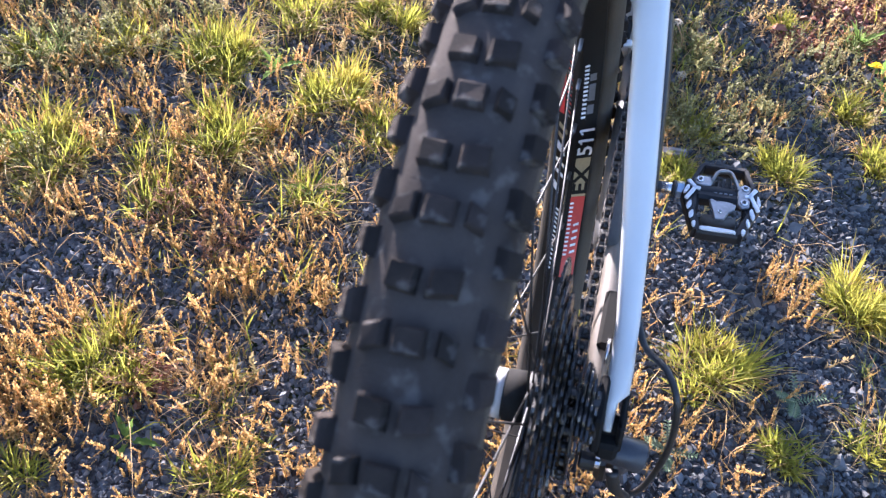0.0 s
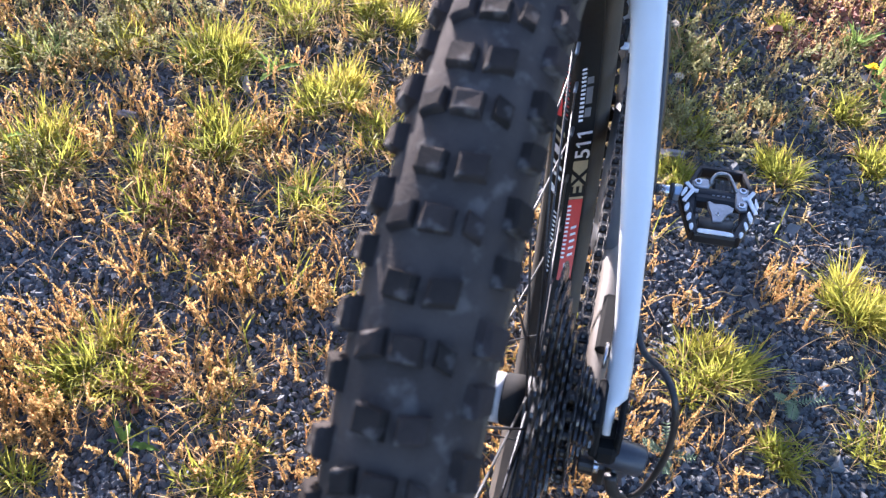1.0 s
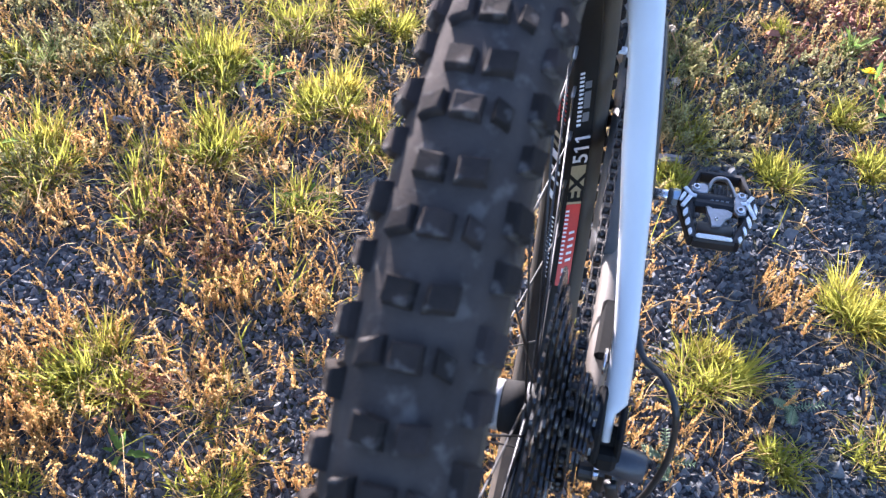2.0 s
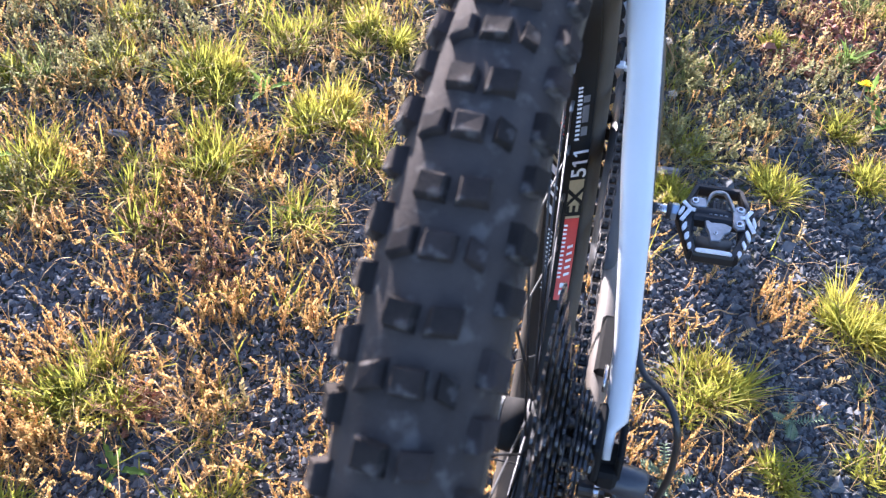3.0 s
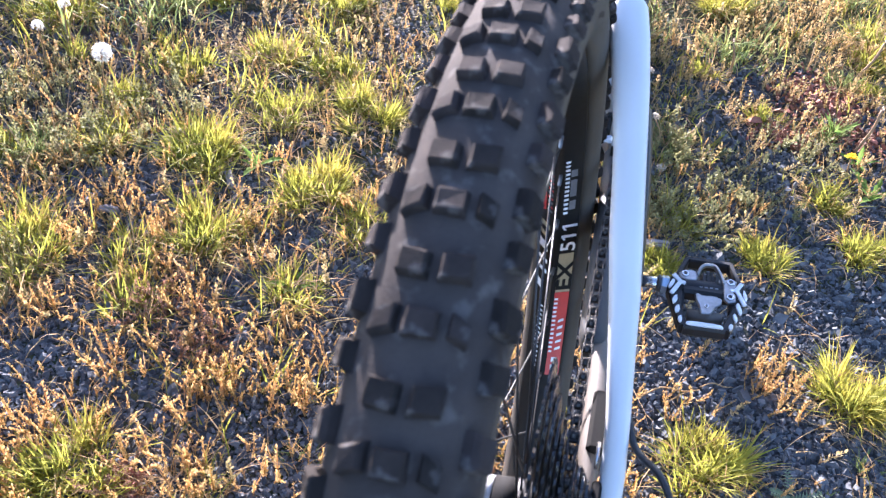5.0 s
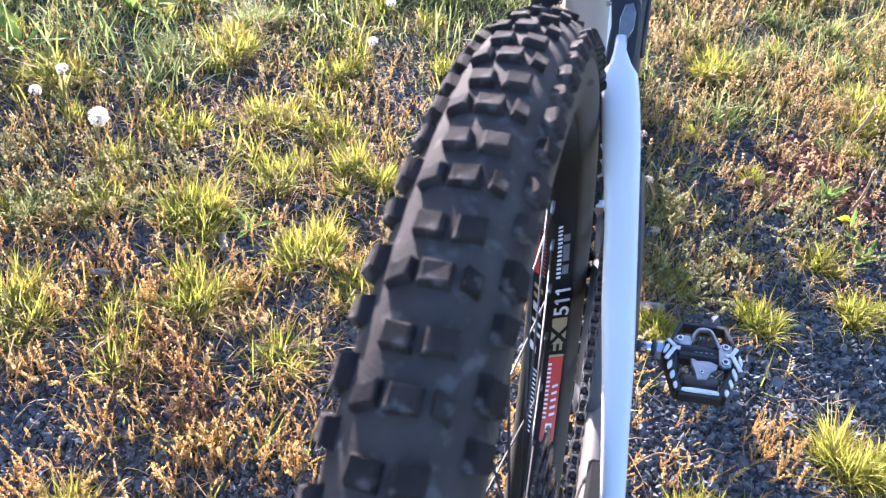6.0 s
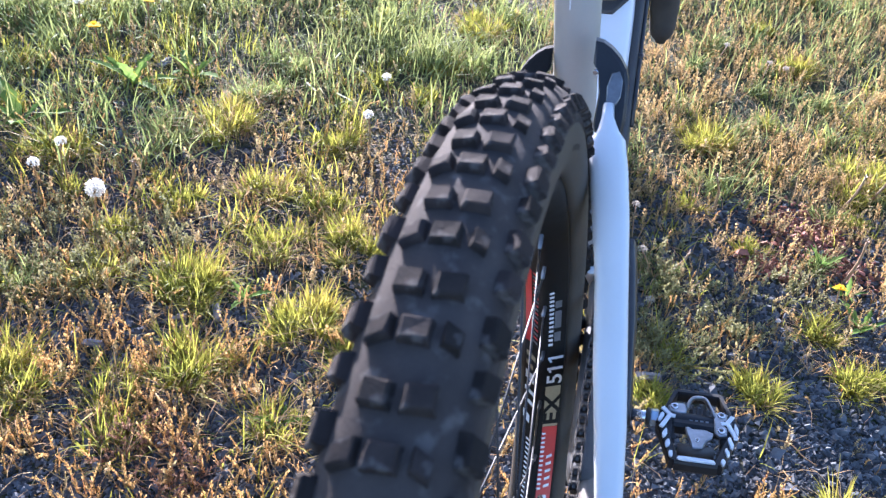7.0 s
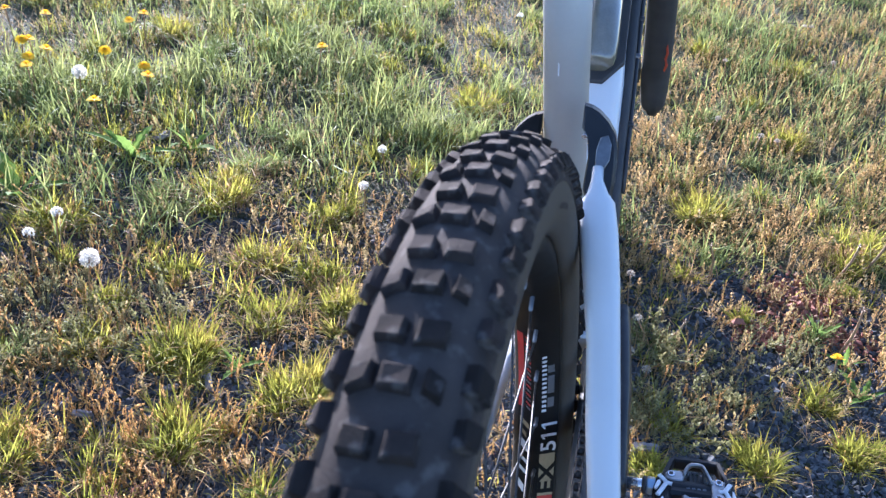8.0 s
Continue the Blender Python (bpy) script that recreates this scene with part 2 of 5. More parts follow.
def sweep(points, half_w, half_h, sides=14, power=2.0, side=(1, 0, 0), cap=True):
    """A tube along points; half widths across `side`, half heights square to it; power above 2 squares the section."""
    pts = [Vector(p) for p in points]
    count = len(pts)
    hw = half_w if isinstance(half_w, (list, tuple)) else [half_w] * count
    hh = half_h if isinstance(half_h, (list, tuple)) else [half_h] * count
    v, f = [], []
    for i, p in enumerate(pts):
        t = (pts[min(i + 1, count - 1)] - pts[max(i - 1, 0)]).normalized()
        s = Vector(side)
        s = (s - t * s.dot(t)).normalized()
        u = t.cross(s)
        for q in range(sides):
            a = 2 * math.pi * (q + 0.5) / sides
            c, d = math.cos(a), math.sin(a)
            c = math.copysign(abs(c) ** (2 / power), c)
            d = math.copysign(abs(d) ** (2 / power), d)
            v.append(tuple(p + s * (hw[i] * c) + u * (hh[i] * d)))
    for i in range(count - 1):
        for q in range(sides):
            w = (q + 1) % sides
            f.append((i * sides + q, i * sides + w, (i + 1) * sides + w, (i + 1) * sides + q))
    if cap:
        f += [tuple(range(sides))[::-1], tuple(range((count - 1) * sides, count * sides))]
    return v, f


def spline(points, steps=6):
    """Catmull-Rom through the points."""
    p = [Vector(q) for q in points]
    p = [2 * p[0] - p[1]] + p + [2 * p[-1] - p[-2]]
    out = []
    for i in range(1, len(p) - 2):
        for k in range(steps):
            t = k / steps
            out.append(0.5 * (2 * p[i] + (p[i + 1] - p[i - 1]) * t + (2 * p[i - 1] - 5 * p[i] + 4 * p[i + 1] - p[i + 2]) * t * t
                              + (3 * p[i] - p[i - 1] - 3 * p[i + 1] + p[i + 2]) * t ** 3))
    return [tuple(q) for q in out + [p[-2]]]


def rod(a, b, r, sides=10):
    d = Vector(b) - Vector(a)
    side = (1, 0, 0) if abs(d.normalized().x) < 0.9 else (0, 1, 0)
    return sweep([a, b], r, r, sides, side=side)


def disc(x0, x1, r, sides=24, y=0.0, z=0.0, hole=0.0, edge=0.0):
    """A round plate on the x axis at (y, z) with chamfered edges."""
    e = edge or min(0.15 * r, 0.3 * abs(x1 - x0))
    prof = [(x0, r - e), (x0 + math.copysign(e, x1 - x0), r), (x1 - math.copysign(e, x1 - x0), r), (x1, r - e)]
    prof += [(x1, hole or 1e-4), (x0, hole or 1e-4)]
    v, f = lathe(prof, sides)
    return [(px, py + y, pz + z) for px, py, pz in v], f


def bevel_box(size, centre=(0, 0, 0), bevel=0.002):
    """A box with chamfered edges."""
    h = [max(s / 2, bevel * 1.2) for s in size]
    b = bevel
    v, idx = [], {}
    for sx in (-1, 1):
        for sy in (-1, 1):
            for sz in (-1, 1):
                for axis in range(3):
                    q = [sx * (h[0] - b), sy * (h[1] - b), sz * (h[2] - b)]
                    q[axis] = (sx, sy, sz)[axis] * h[axis]
                    idx[sx, sy, sz, axis] = len(v)
                    v.append(tuple(c + o for c, o in zip(q, centre)))
    f = []
    ring = ((-1, -1), (1, -1), (1, 1), (-1, 1))
    for axis in range(3):
        o1, o2 = (axis + 1) % 3, (axis + 2) % 3
        for s in (-1, 1):
            face = []
            for a, c in ring if s > 0 else ring[::-1]:
                k = [0, 0, 0]
                k[axis], k[o1], k[o2] = s, a, c
                face.append(idx[k[0], k[1], k[2], axis])
            f.append(tuple(face))
    for axis in range(3):
        o1, o2 = (axis + 1) % 3, (axis + 2) % 3
        for a in (-1, 1):
            for c in (-1, 1):
                k0, k1 = [0, 0, 0], [0, 0, 0]
                k0[axis], k0[o1], k0[o2] = -1, a, c
                k1[axis], k1[o1], k1[o2] = 1, a, c
                f.append((idx[(*k0, o1)], idx[(*k1, o1)], idx[(*k1, o2)], idx[(*k0, o2)]))
    for sx in (-1, 1):
        for sy in (-1, 1):
            for sz in (-1, 1):
                f.append(tuple(idx[sx, sy, sz, a] for a in range(3)))
    return v, f


def slab(outline, z0, z1, inset=0.0008):
    """A plate from an outline of (x, y), between two heights, with chamfered rims."""
    c = Vector((sum(p[0] for p in outline) / len(outline), sum(p[1] for p in outline) / len(outline)))
    k = len(outline)
    small = []
    for p in outline:
        d = c - Vector(p)
        small.append(tuple(Vector(p) + d.normalized() * min(inset * 1.4, d.length * 0.4)))
    dz = math.copysign(min(inset, abs(z1 - z0) * 0.4), z1 - z0)
    v = [(x, y, z0) for x, y in small] + [(x, y, z0 + dz) for x, y in outline] + [(x, y, z1 - dz) for x, y in outline] + [(x, y, z1) for x, y in small]
    f = [tuple(range(k))[::-1], tuple(range(3 * k, 4 * k))]
    for lvl in range(3):
        for q in range(k):
            w = (q + 1) % k
            f.append((lvl * k + q, lvl * k + w, (lvl + 1) * k + w, (lvl + 1) * k + q))
    return v, f


def thing(name, label, category, m, group=""):
    return_ob = new(name)
    return_ob.empty_display_size = 0.05
    return_ob.matrix_basis = m
    return tagged(return_ob, label, category, group)


def part(name, me, parent, label="", m=None):
    """One mesh object under a thing or a part; me is a mesh that may be shared."""
    ob = new(name, me)
    ob.parent = parent
    if m is not None:
        ob.matrix_basis = m
    return tagged(ob, label)


# ---------------------------------------------------------------- ground
def lump(x, y):
    """Height of the ground; level under the wheels."""
    h = 0.010 * np.sin(2.1 * x + 0.7) * np.sin(1.7 * y + 1.9) + 0.006 * np.sin(5.3 * x + 1.1 * y) * np.sin(4.1 * y - 2.2 * x + 0.5)
    near = np.minimum(np.hypot(x, np.clip(y, -0.4, 1.6) - y) / 0.35, 1) * np.minimum(np.abs(x) / 0.3, 1)
    far = np.clip(1 - (np.hypot(x, y) - 6) / 6, 0, 1)
    return h * near * far - 0.002


def build_ground():
    def steps(lo, hi, step, reach):
        inner = list(np.arange(lo, hi + step / 2, step))
        out, d = [], step
        while d < reach:
            d *= 1.7
            out.append(d)
        return np.array([lo - d for d in out[::-1]] + inner + [hi + d for d in out])
    xs, ys = steps(-3, 2.6, 0.04, 1500), steps(-1.5, 5.5, 0.04, 1500)
    gx, gy = np.meshgrid(xs, ys)
    v = np.stack([gx, gy, lump(gx, gy)], -1).reshape(-1, 3)
    nx, ny = len(xs), len(ys)
    i, j = np.meshgrid(np.arange(nx - 1), np.arange(ny - 1))
    a = (j * nx + i).ravel()
    loops = np.stack([a, a + 1, a + 1 + nx, a + nx], 1).ravel()
    ob = new("ground", np_mesh("ground", v, loops, np.full(len(a), 4), GROUND, True))
    tagged(ob, "dark gravelly ground with brown soil between the weeds", "ground", kind="structure")


build_ground()
rng = np.random.default_rng(7)


def wave(x, y, s, k):
    """A smooth pattern of 0..1 for patchy growth."""
    h = np.sin(s * x * 1.3 + k) * np.sin(s * y * 1.1 + 2 * k) + 0.6 * np.sin(s * 2.3 * x - s * 1.7 * y + 3 * k) + 0.4 * np.sin(s * 4.1 * y + s * 3.2 * x + 5 * k)
    return np.clip(0.5 + 0.32 * h, 0, 1)


def scatter(n, lo, hi, pad=0.12):
    """Random spots on the strip of ground along the bike, between two distances forward."""
    y = rng.uniform(lo, hi, n)
    x0, x1 = -0.62 - 0.62 * np.clip(y, -0.1, 9) - pad, 0.44 + 0.20 * np.clip(y, -0.1, 9) + pad
    return rng.uniform(0, 1, n) * (x1 - x0) + x0, y


def around(n, reach, power=0.5):
    """Random spots on the open ground round the bike, outside that strip."""
    r, a = reach * rng.uniform(0, 1, n) ** power, rng.uniform(0, 2 * np.pi, n)
    x, y = -0.1 + r * np.cos(a), 0.7 + r * np.sin(a)
    inside = (y > -0.12) & (y < 4.3) & (x > -0.70 - 0.62 * y) & (x < 0.50 + 0.20 * y)
    return x[~inside], y[~inside]


def spread(name, shapes, x, y, size, mat, label, category, tilt=0.2, sink=0.0, smooth=False, flat=1.0, kind="stuff"):
    """One object of many small copies of a few shapes, each turned and sized by chance."""
    n = len(x)
    which = rng.integers(0, len(shapes), n)
    az, tx, ty = rng.uniform(0, 2 * np.pi, n), rng.normal(0, tilt, n), rng.normal(0, tilt, n)
    all_v, all_l, all_s, base = [], [], [], 0
    for k, (sv, sf) in enumerate(shapes):
        idx = np.nonzero(which == k)[0]
        if not len(idx):
            continue
        sv = np.asarray(sv, np.float64)
        sl, ss = np.array([i for f in sf for i in f]), np.array([len(f) for f in sf])
        c, s = np.cos(az[idx])[:, None], np.sin(az[idx])[:, None]
        px = sv[None, :, 0] * c - sv[None, :, 1] * s
        py = sv[None, :, 0] * s + sv[None, :, 1] * c
        pz = np.broadcast_to(sv[None, :, 2] * flat, px.shape)
        px, pz = px + pz * tx[idx][:, None], pz - px * tx[idx][:, None]
        py, pz = py + pz * ty[idx][:, None], pz - py * ty[idx][:, None]
        sz = size[idx][:, None]
        v = np.stack([px * sz + x[idx][:, None], py * sz + y[idx][:, None],
                      pz * sz + (lump(x[idx], y[idx]) - sink * size[idx])[:, None]], -1)
        all_v.append(v.reshape(-1, 3))
        all_l.append((sl[None] + base + np.arange(len(idx))[:, None] * len(sv)).ravel())
        all_s.append(np.tile(ss, len(idx)))
        base += len(idx) * len(sv)
    ob = new(name, np_mesh(name, np.concatenate(all_v), np.concatenate(all_l), np.concatenate(all_s), mat, smooth))
    return tagged(ob, label, category, kind=kind)


def stone_shapes(count):
    """Flat angular chips of crushed stone, about one unit long: ridged, pointed and slab-shaped."""
    out = []
    for k in range(count):
        hw, hd, h = rng.uniform(0.42, 0.62), rng.uniform(0.26, 0.42), rng.uniform(0.22, 0.42)
        base = np.array([(-hw, -hd, -0.12), (hw, -hd, -0.12), (hw, hd, -0.12), (-hw, hd, -0.12)]) + rng.normal(0, 0.07, (4, 3)) * (1, 1, 0.3)
        if k % 3 == 0:
            top = np.array([(-hw * 0.55, rng.uniform(-0.1, 0.1), h), (hw * 0.6, rng.uniform(-0.1, 0.1), h * rng.uniform(0.6, 1.0))])
            f = [(0, 1, 5, 4), (2, 3, 4, 5), (1, 2, 5), (3, 0, 4)]
        elif k % 3 == 1:
            top = base * (0.72, 0.66, 0) + (*rng.normal(0, 0.06, 2), 0) + np.array([(0, 0, h * q) for q in rng.uniform(0.65, 1.1, 4)])
            f = [(4, 5, 6), (4, 6, 7), (0, 1, 5, 4), (1, 2, 6, 5), (2, 3, 7, 6), (3, 0, 4, 7)]
        else:
            top = np.array([(rng.uniform(-0.2, 0.2), rng.uniform(-0.12, 0.12), h * 1.1)])
            f = [(0, 1, 4), (1, 2, 4), (2, 3, 4), (3, 0, 4)]
        out.append((np.concatenate([base, top]), f))
    return out


OPEN_SPOTS = ((-0.60, 0.215, 0.06), (-0.65, 0.20, 0.06), (-0.475, 0.225, 0.035), (-0.59, 0.145, 0.035), (-0.45, 0.262, 0.030), (-0.288, 0.240, 0.025), (-0.292, 0.403, 0.035), (-0.655, 0.52, 0.045),
              (-0.68, 0.48, 0.040), (-0.52, 0.414, 0.025), (-0.44, 0.40, 0.035), (-0.315, 0.355, 0.025), (-0.325, 0.215, 0.025), (-0.39, 0.075, 0.025), (-0.30, 0.50, 0.025), (-0.20, 0.30, 0.03))
OPEN_FAR = ((0.216, 1.011, 0.05), (0.227, 0.886, 0.05), (0.333, 0.97, 0.05), (0.196, 0.718, 0.05), (0.444, 1.638, 0.05), (0.374, 1.152, 0.05), (0.361, 1.238, 0.04), (0.314, 1.048, 0.045), (0.456, 1.091, 0.055),
            (-0.715, 0.55, 0.05), (-0.655, 0.60, 0.04), (-0.47, 0.58, 0.03), (-0.40, 0.51, 0.035), (-0.30, 0.45, 0.03))


def bare(x, y):
    """How open the gravel lies: mostly on the drive side and in patches near the rear wheel."""
    right = np.clip((x - 0.02) / 0.15, 0, 1) * np.clip((0.98 - y) / 0.3, 0, 1)
    patch = np.clip((wave(x, y, 9.5, 1.3) - 0.55) * 3.5, 0, 0.6) * np.clip((1.05 - y) / 0.4, 0.08, 1)
    for ox, oy, r in OPEN_SPOTS + OPEN_FAR:
        patch = np.maximum(patch, 1.25 * np.exp(-((x - ox) ** 2 + (y - oy) ** 2) / (r * r)))
    return np.clip(np.maximum(right * 0.95, patch * 0.8), 0, 1)


# gravel
gx, gy = scatter(112000, -0.12, 1.30, 0.01)
keep = rng.uniform(0, 1, len(gx)) < np.clip(1.35 - 0.55 * np.clip(gy, 0, 2), 0.3, 1) * np.where((gx < -0.05) & (gy > 0.65), 0.28, 1)
gx, gy = gx[keep], gy[keep]
spread("gravel", stone_shapes(24), gx, gy, 0.0057 * np.clip(rng.lognormal(0, 0.34, len(gx)), 0.45, 2.2), STONE,
       "loose dark blue-grey crushed gravel stones", "gravel", tilt=0.5, sink=-0.10, flat=1.3)
gx, gy = around(6500, 2.0, 0.8)
spread("gravel", stone_shapes(8), gx, gy, 0.0075 * rng.lognormal(0, 0.34, len(gx)), STONE,
       "loose dark gravel lying on the ground round the bike", "gravel", tilt=0.3, sink=-0.05)
px_, py_ = scatter(210, -0.1, 2.2, 0.03)
spread("pale_pebbles", stone_shapes(6), px_, py_, 0.0056 * np.clip(rng.lognormal(0, 0.3, len(px_)), 0.5, 1.6), PALE_STONE,
       "scattered small pale quartz pebbles among dark gravel", "pebbles", tilt=0.5, sink=-0.2)


# ---------------------------------------------------------------- low plants
def spike_shape(leaves, whorls, leaf, reach, rise=0.65):
    """An upright fleshy weed: a leafy column with whorls of small ascending leaves; one unit tall."""
    v, f = [], []
    bend = rng.normal(0, 0.16, 2)

    def at(h):
        return np.array([bend[0] * h * h, bend[1] * h * h, h])

    def column(p, q, r):
        k = len(v)
        for c, w in ((p, r), (q, r * 0.6)):
            for a in (0, 2.1, 4.2):
                v.append((c[0] + w * math.cos(a), c[1] + w * math.sin(a), c[2]))
        f.extend([(k + a, k + (a + 1) % 3, k + 3 + (a + 1) % 3, k + 3 + a) for a in range(3)])

    def leaflet(p, a, up, size):
        k = len(v)
        out = np.array([math.cos(a), math.sin(a), up])
        out = out / np.linalg.norm(out)
        s = np.array([-math.sin(a), math.cos(a), rng.normal(0, 0.4)])
        lift = np.array([0, 0, size * 0.14])
        for q in (p, p + out * size * 0.55 + s * size * 0.27, p + out * size + lift, p + out * size * 0.55 - s * size * 0.27):
            v.append(tuple(q))
        f.extend([(k, k + 1, k + 2), (k, k + 2, k + 3)])

    column(at(-0.05), at(0.5), 0.018)
    column(at(0.5), at(0.96), 0.014)
    for w in range(whorls):
        h = 0.10 + 0.86 * (w + rng.uniform(-0.2, 0.2)) / whorls
        a0 = rng.uniform(0, 6.28)
        for k in range(leaves):
            leaflet(at(h), a0 + 6.28 * k / leaves + rng.normal(0, 0.25), rise * rng.uniform(0.4, 1.7), leaf * rng.uniform(0.7, 1.2) * (1.25 - 0.45 * h))
    for k in range(4):
        leaflet(at(0.95), rng.uniform(0, 6.28), rng.uniform(0.5, 2.2), leaf * rng.uniform(0.6, 1.1))
    for _ in range(reach):
        h, a, n = rng.uniform(0.1, 0.5), rng.uniform(0, 6.28), rng.uniform(0.22, 0.42)
        p, q = at(h), at(h) + n * np.array([math.cos(a), math.sin(a), 1.1])
        column(p, q, 0.012)
        for k in range(7):
            t = (k + 1) / 7
            leaflet(p * (1 - t) + q * t, rng.uniform(0, 6.28), rng.uniform(0.3, 1.6), leaf * rng.uniform(0.6, 1.0))
    return v, f


def blades(n, radius, length, width, lean, spike=0.3, wild=0.7):
    """Curved tapering grass blades out of a clump; arrays for np_mesh."""
    a = rng.uniform(0, 2 * np.pi, n)
    r = radius * np.sqrt(rng.uniform(0, 1, n))
    base = np.stack([r * np.cos(a), r * np.sin(a), np.full(n, -0.004)], 1)
    b = a + rng.normal(0, wild, n)
    out = np.stack([np.cos(b), np.sin(b), np.zeros(n)], 1)
    side = np.stack([-np.sin(b + rng.normal(0, 0.5, n)), np.cos(b), rng.normal(0, 0.2, n)], 1)
    ln = length * rng.lognormal(0, spike, n)
    le = np.clip(lean * (0.35 + r / max(radius, 1e-6)) * rng.lognormal(0, 0.35, n), 0.05, 1.5)
    w = width * rng.uniform(0.6, 1.3, n)
    rows = []
    for s, taper in ((0.0, 0.8), (0.4, 1.0), (0.75, 0.65)):
        c = base + out * (ln * le * s ** 1.7)[:, None]
        c[:, 2] += ln * s * (1 - 0.42 * np.minimum(le, 1.3) * s)
        rows += [c - side * (w * taper / 2)[:, None], c + side * (w * taper / 2)[:, None]]
    tip = base + out * (ln * le)[:, None]
    tip[:, 2] += ln * (1 - 0.5 * np.minimum(le, 1.4))
    rows.append(tip)
    v = np.stack(rows, 1)
    pat = np.array([0, 1, 3, 2, 2, 3, 5, 4, 4, 5, 6])
    loops = (pat[None] + 7 * np.arange(n)[:, None]).ravel()
    return v.reshape(-1, 3), loops, np.tile([4, 4, 3], n)


def clumped(count, clumps, reach, radius, length, width, lean, spike):
    """Blades in a handful of small clumps, each with its own height and tilt, so that the tuft is ragged."""
    got_v, got_l, got_s, base = [], [], [], 0
    for k in range(clumps):
        a, r = rng.uniform(0, 6.283), reach * math.sqrt(rng.uniform(0, 1))
        n = max(4, int(count / clumps * rng.uniform(0.6, 1.4)))
        v, l, s = blades(n, radius, length * rng.uniform(0.75, 1.2) * (1.12 - 0.3 * r / reach), width, lean, spike, 1.2)
        tilt = 0.5 * r / reach + rng.normal(0, 0.12)
        v[:, 0] += r * math.cos(a) + v[:, 2] * tilt * math.cos(a)
        v[:, 1] += r * math.sin(a) + v[:, 2] * tilt * math.sin(a)
        got_v.append(v)
        got_l.append(l + base)
        got_s.append(s)
        base += len(v)
    return np.concatenate(got_v), np.concatenate(got_l), np.concatenate(got_s)


def grass_tuft(x, y, size, n, label, mat=BLADE, dead=0.20, lean=0.55, group="grass tufts", width=0.0024):
    ob = thing("grass_tuft", label, "grass", pose(x, y, float(lump(np.array(x), np.array(y)))), group)
    clumps = 5 + int(6 * size)
    v, l, s = clumped(int(n * 2.3), clumps, 0.033 * size, 0.010 * size, 0.033 * size, width * 0.78, lean * 0.95, 0.25)
    part("green_grass", np_mesh("green_grass", v, l, s, mat), ob)["kind"] = "stuff"
    v, l, s = clumped(max(20, int(n * dead * 2.6)), clumps, 0.036 * size, 0.014 * size, 0.032 * size, width * 0.45, lean * 2.0, 0.35)
    part("dead_grass", np_mesh("dead_grass", v, l, s, STRAW), ob, "straw-coloured dead blades")["kind"] = "stuff"
    return ob


# where the grass tufts stand, and how large they are
BRIGHT = [(-0.50, 0.110), (0.195, 0.318), (0.377, 0.475), (0.278, 0.712), (-0.577, 0.648), (-0.393, 0.630), (-0.372, 0.832), (0.131, 0.655), (0.428, 0.79), (0.295, 0.235), (0.187, 1.465), (0.382, 0.898)]
BRIGHT_SIZE = [1.28, 1.3, 1.42, 0.9, 1.4, 1.3, 1.3, 0.85, 1.0, 0.75, 1.35, 0.85]
GREEN = [(-0.55, 0.350), (-0.734, 0.392), (-0.362, 0.437), (-0.307, 0.583), (-0.512, 0.486), (-0.71, 0.345), (-0.598, 0.437), (0.121, 0.955), (0.404, 1.083), (0.287, 1.085), (0.40, 0.28),
         (0.14, 0.76), (-0.53, -0.04), (-0.32, 0.01), (-0.764, 0.735), (-0.509, 0.768), (0.432, 1.265), (0.171, 1.202), (0.495, 1.250), (-0.478, 0.809), (-0.856, 0.557), (-0.817, 0.593), (-0.737, 0.648),
         (0.477, 1.345), (0.339, 1.606), (-0.695, 0.86)]
GREEN_SIZE = [1.15, 1.5, 1.1, 1.1, 1.4, 1.0, 1.1, 1.0, 0.9, 0.9, 0.95, 1.1, 1.0, 1.0, 1.1, 1.1, 0.85, 0.85, 0.85, 1.1, 1.0, 1.2, 1.2, 0.95, 1.0, 1.0]
LUSH_ONES = (7, 8, 16, 21, 24)


def clear_of_tufts(x, y):
    """False for most spots that lie right in a tuft."""
    free = np.ones(len(x), bool)
    for (tx, ty), size in zip(BRIGHT + GREEN, BRIGHT_SIZE + GREEN_SIZE):
        free &= np.hypot(x - tx, y - ty) > 0.038 * size * rng.uniform(0.6, 1.25, len(x))
    return free


# golden weeds in small patches on the drive side
SMALL_PATCHES = ((0.117, 0.235, 16), (0.140, 0.187, 16), (0.172, 0.205, 10), (0.122, 0.377, 10), (0.179, 0.425, 9), (0.300, 0.500, 24), (0.302, 0.455, 24), (0.285, 0.462, 14), (0.231, 0.240, 8), (0.245, 0.187, 8), (0.250, 0.286, 8), (0.181, 0.255, 8), (0.129, 0.307, 8))
# thicker clumps of them on the other side
CLUMPS = ((-0.395, 0.264, 55), (-0.697, 0.432, 45), (-0.552, 0.420, 40), (-0.561, 0.478, 40), (-0.664, 0.512, 45), (-0.766, 0.612, 25), (-0.462, 0.528, 35), (-0.326, 0.633, 30), (-0.584, 0.147, 35), (-0.535, 0.026, 60), (-0.60, 0.06, 40),
          (-0.455, 0.37, 30), (0.195, 0.802, 14), (0.214, 0.85, 12), (0.265, 0.847, 14), (0.15, 0.923, 12))
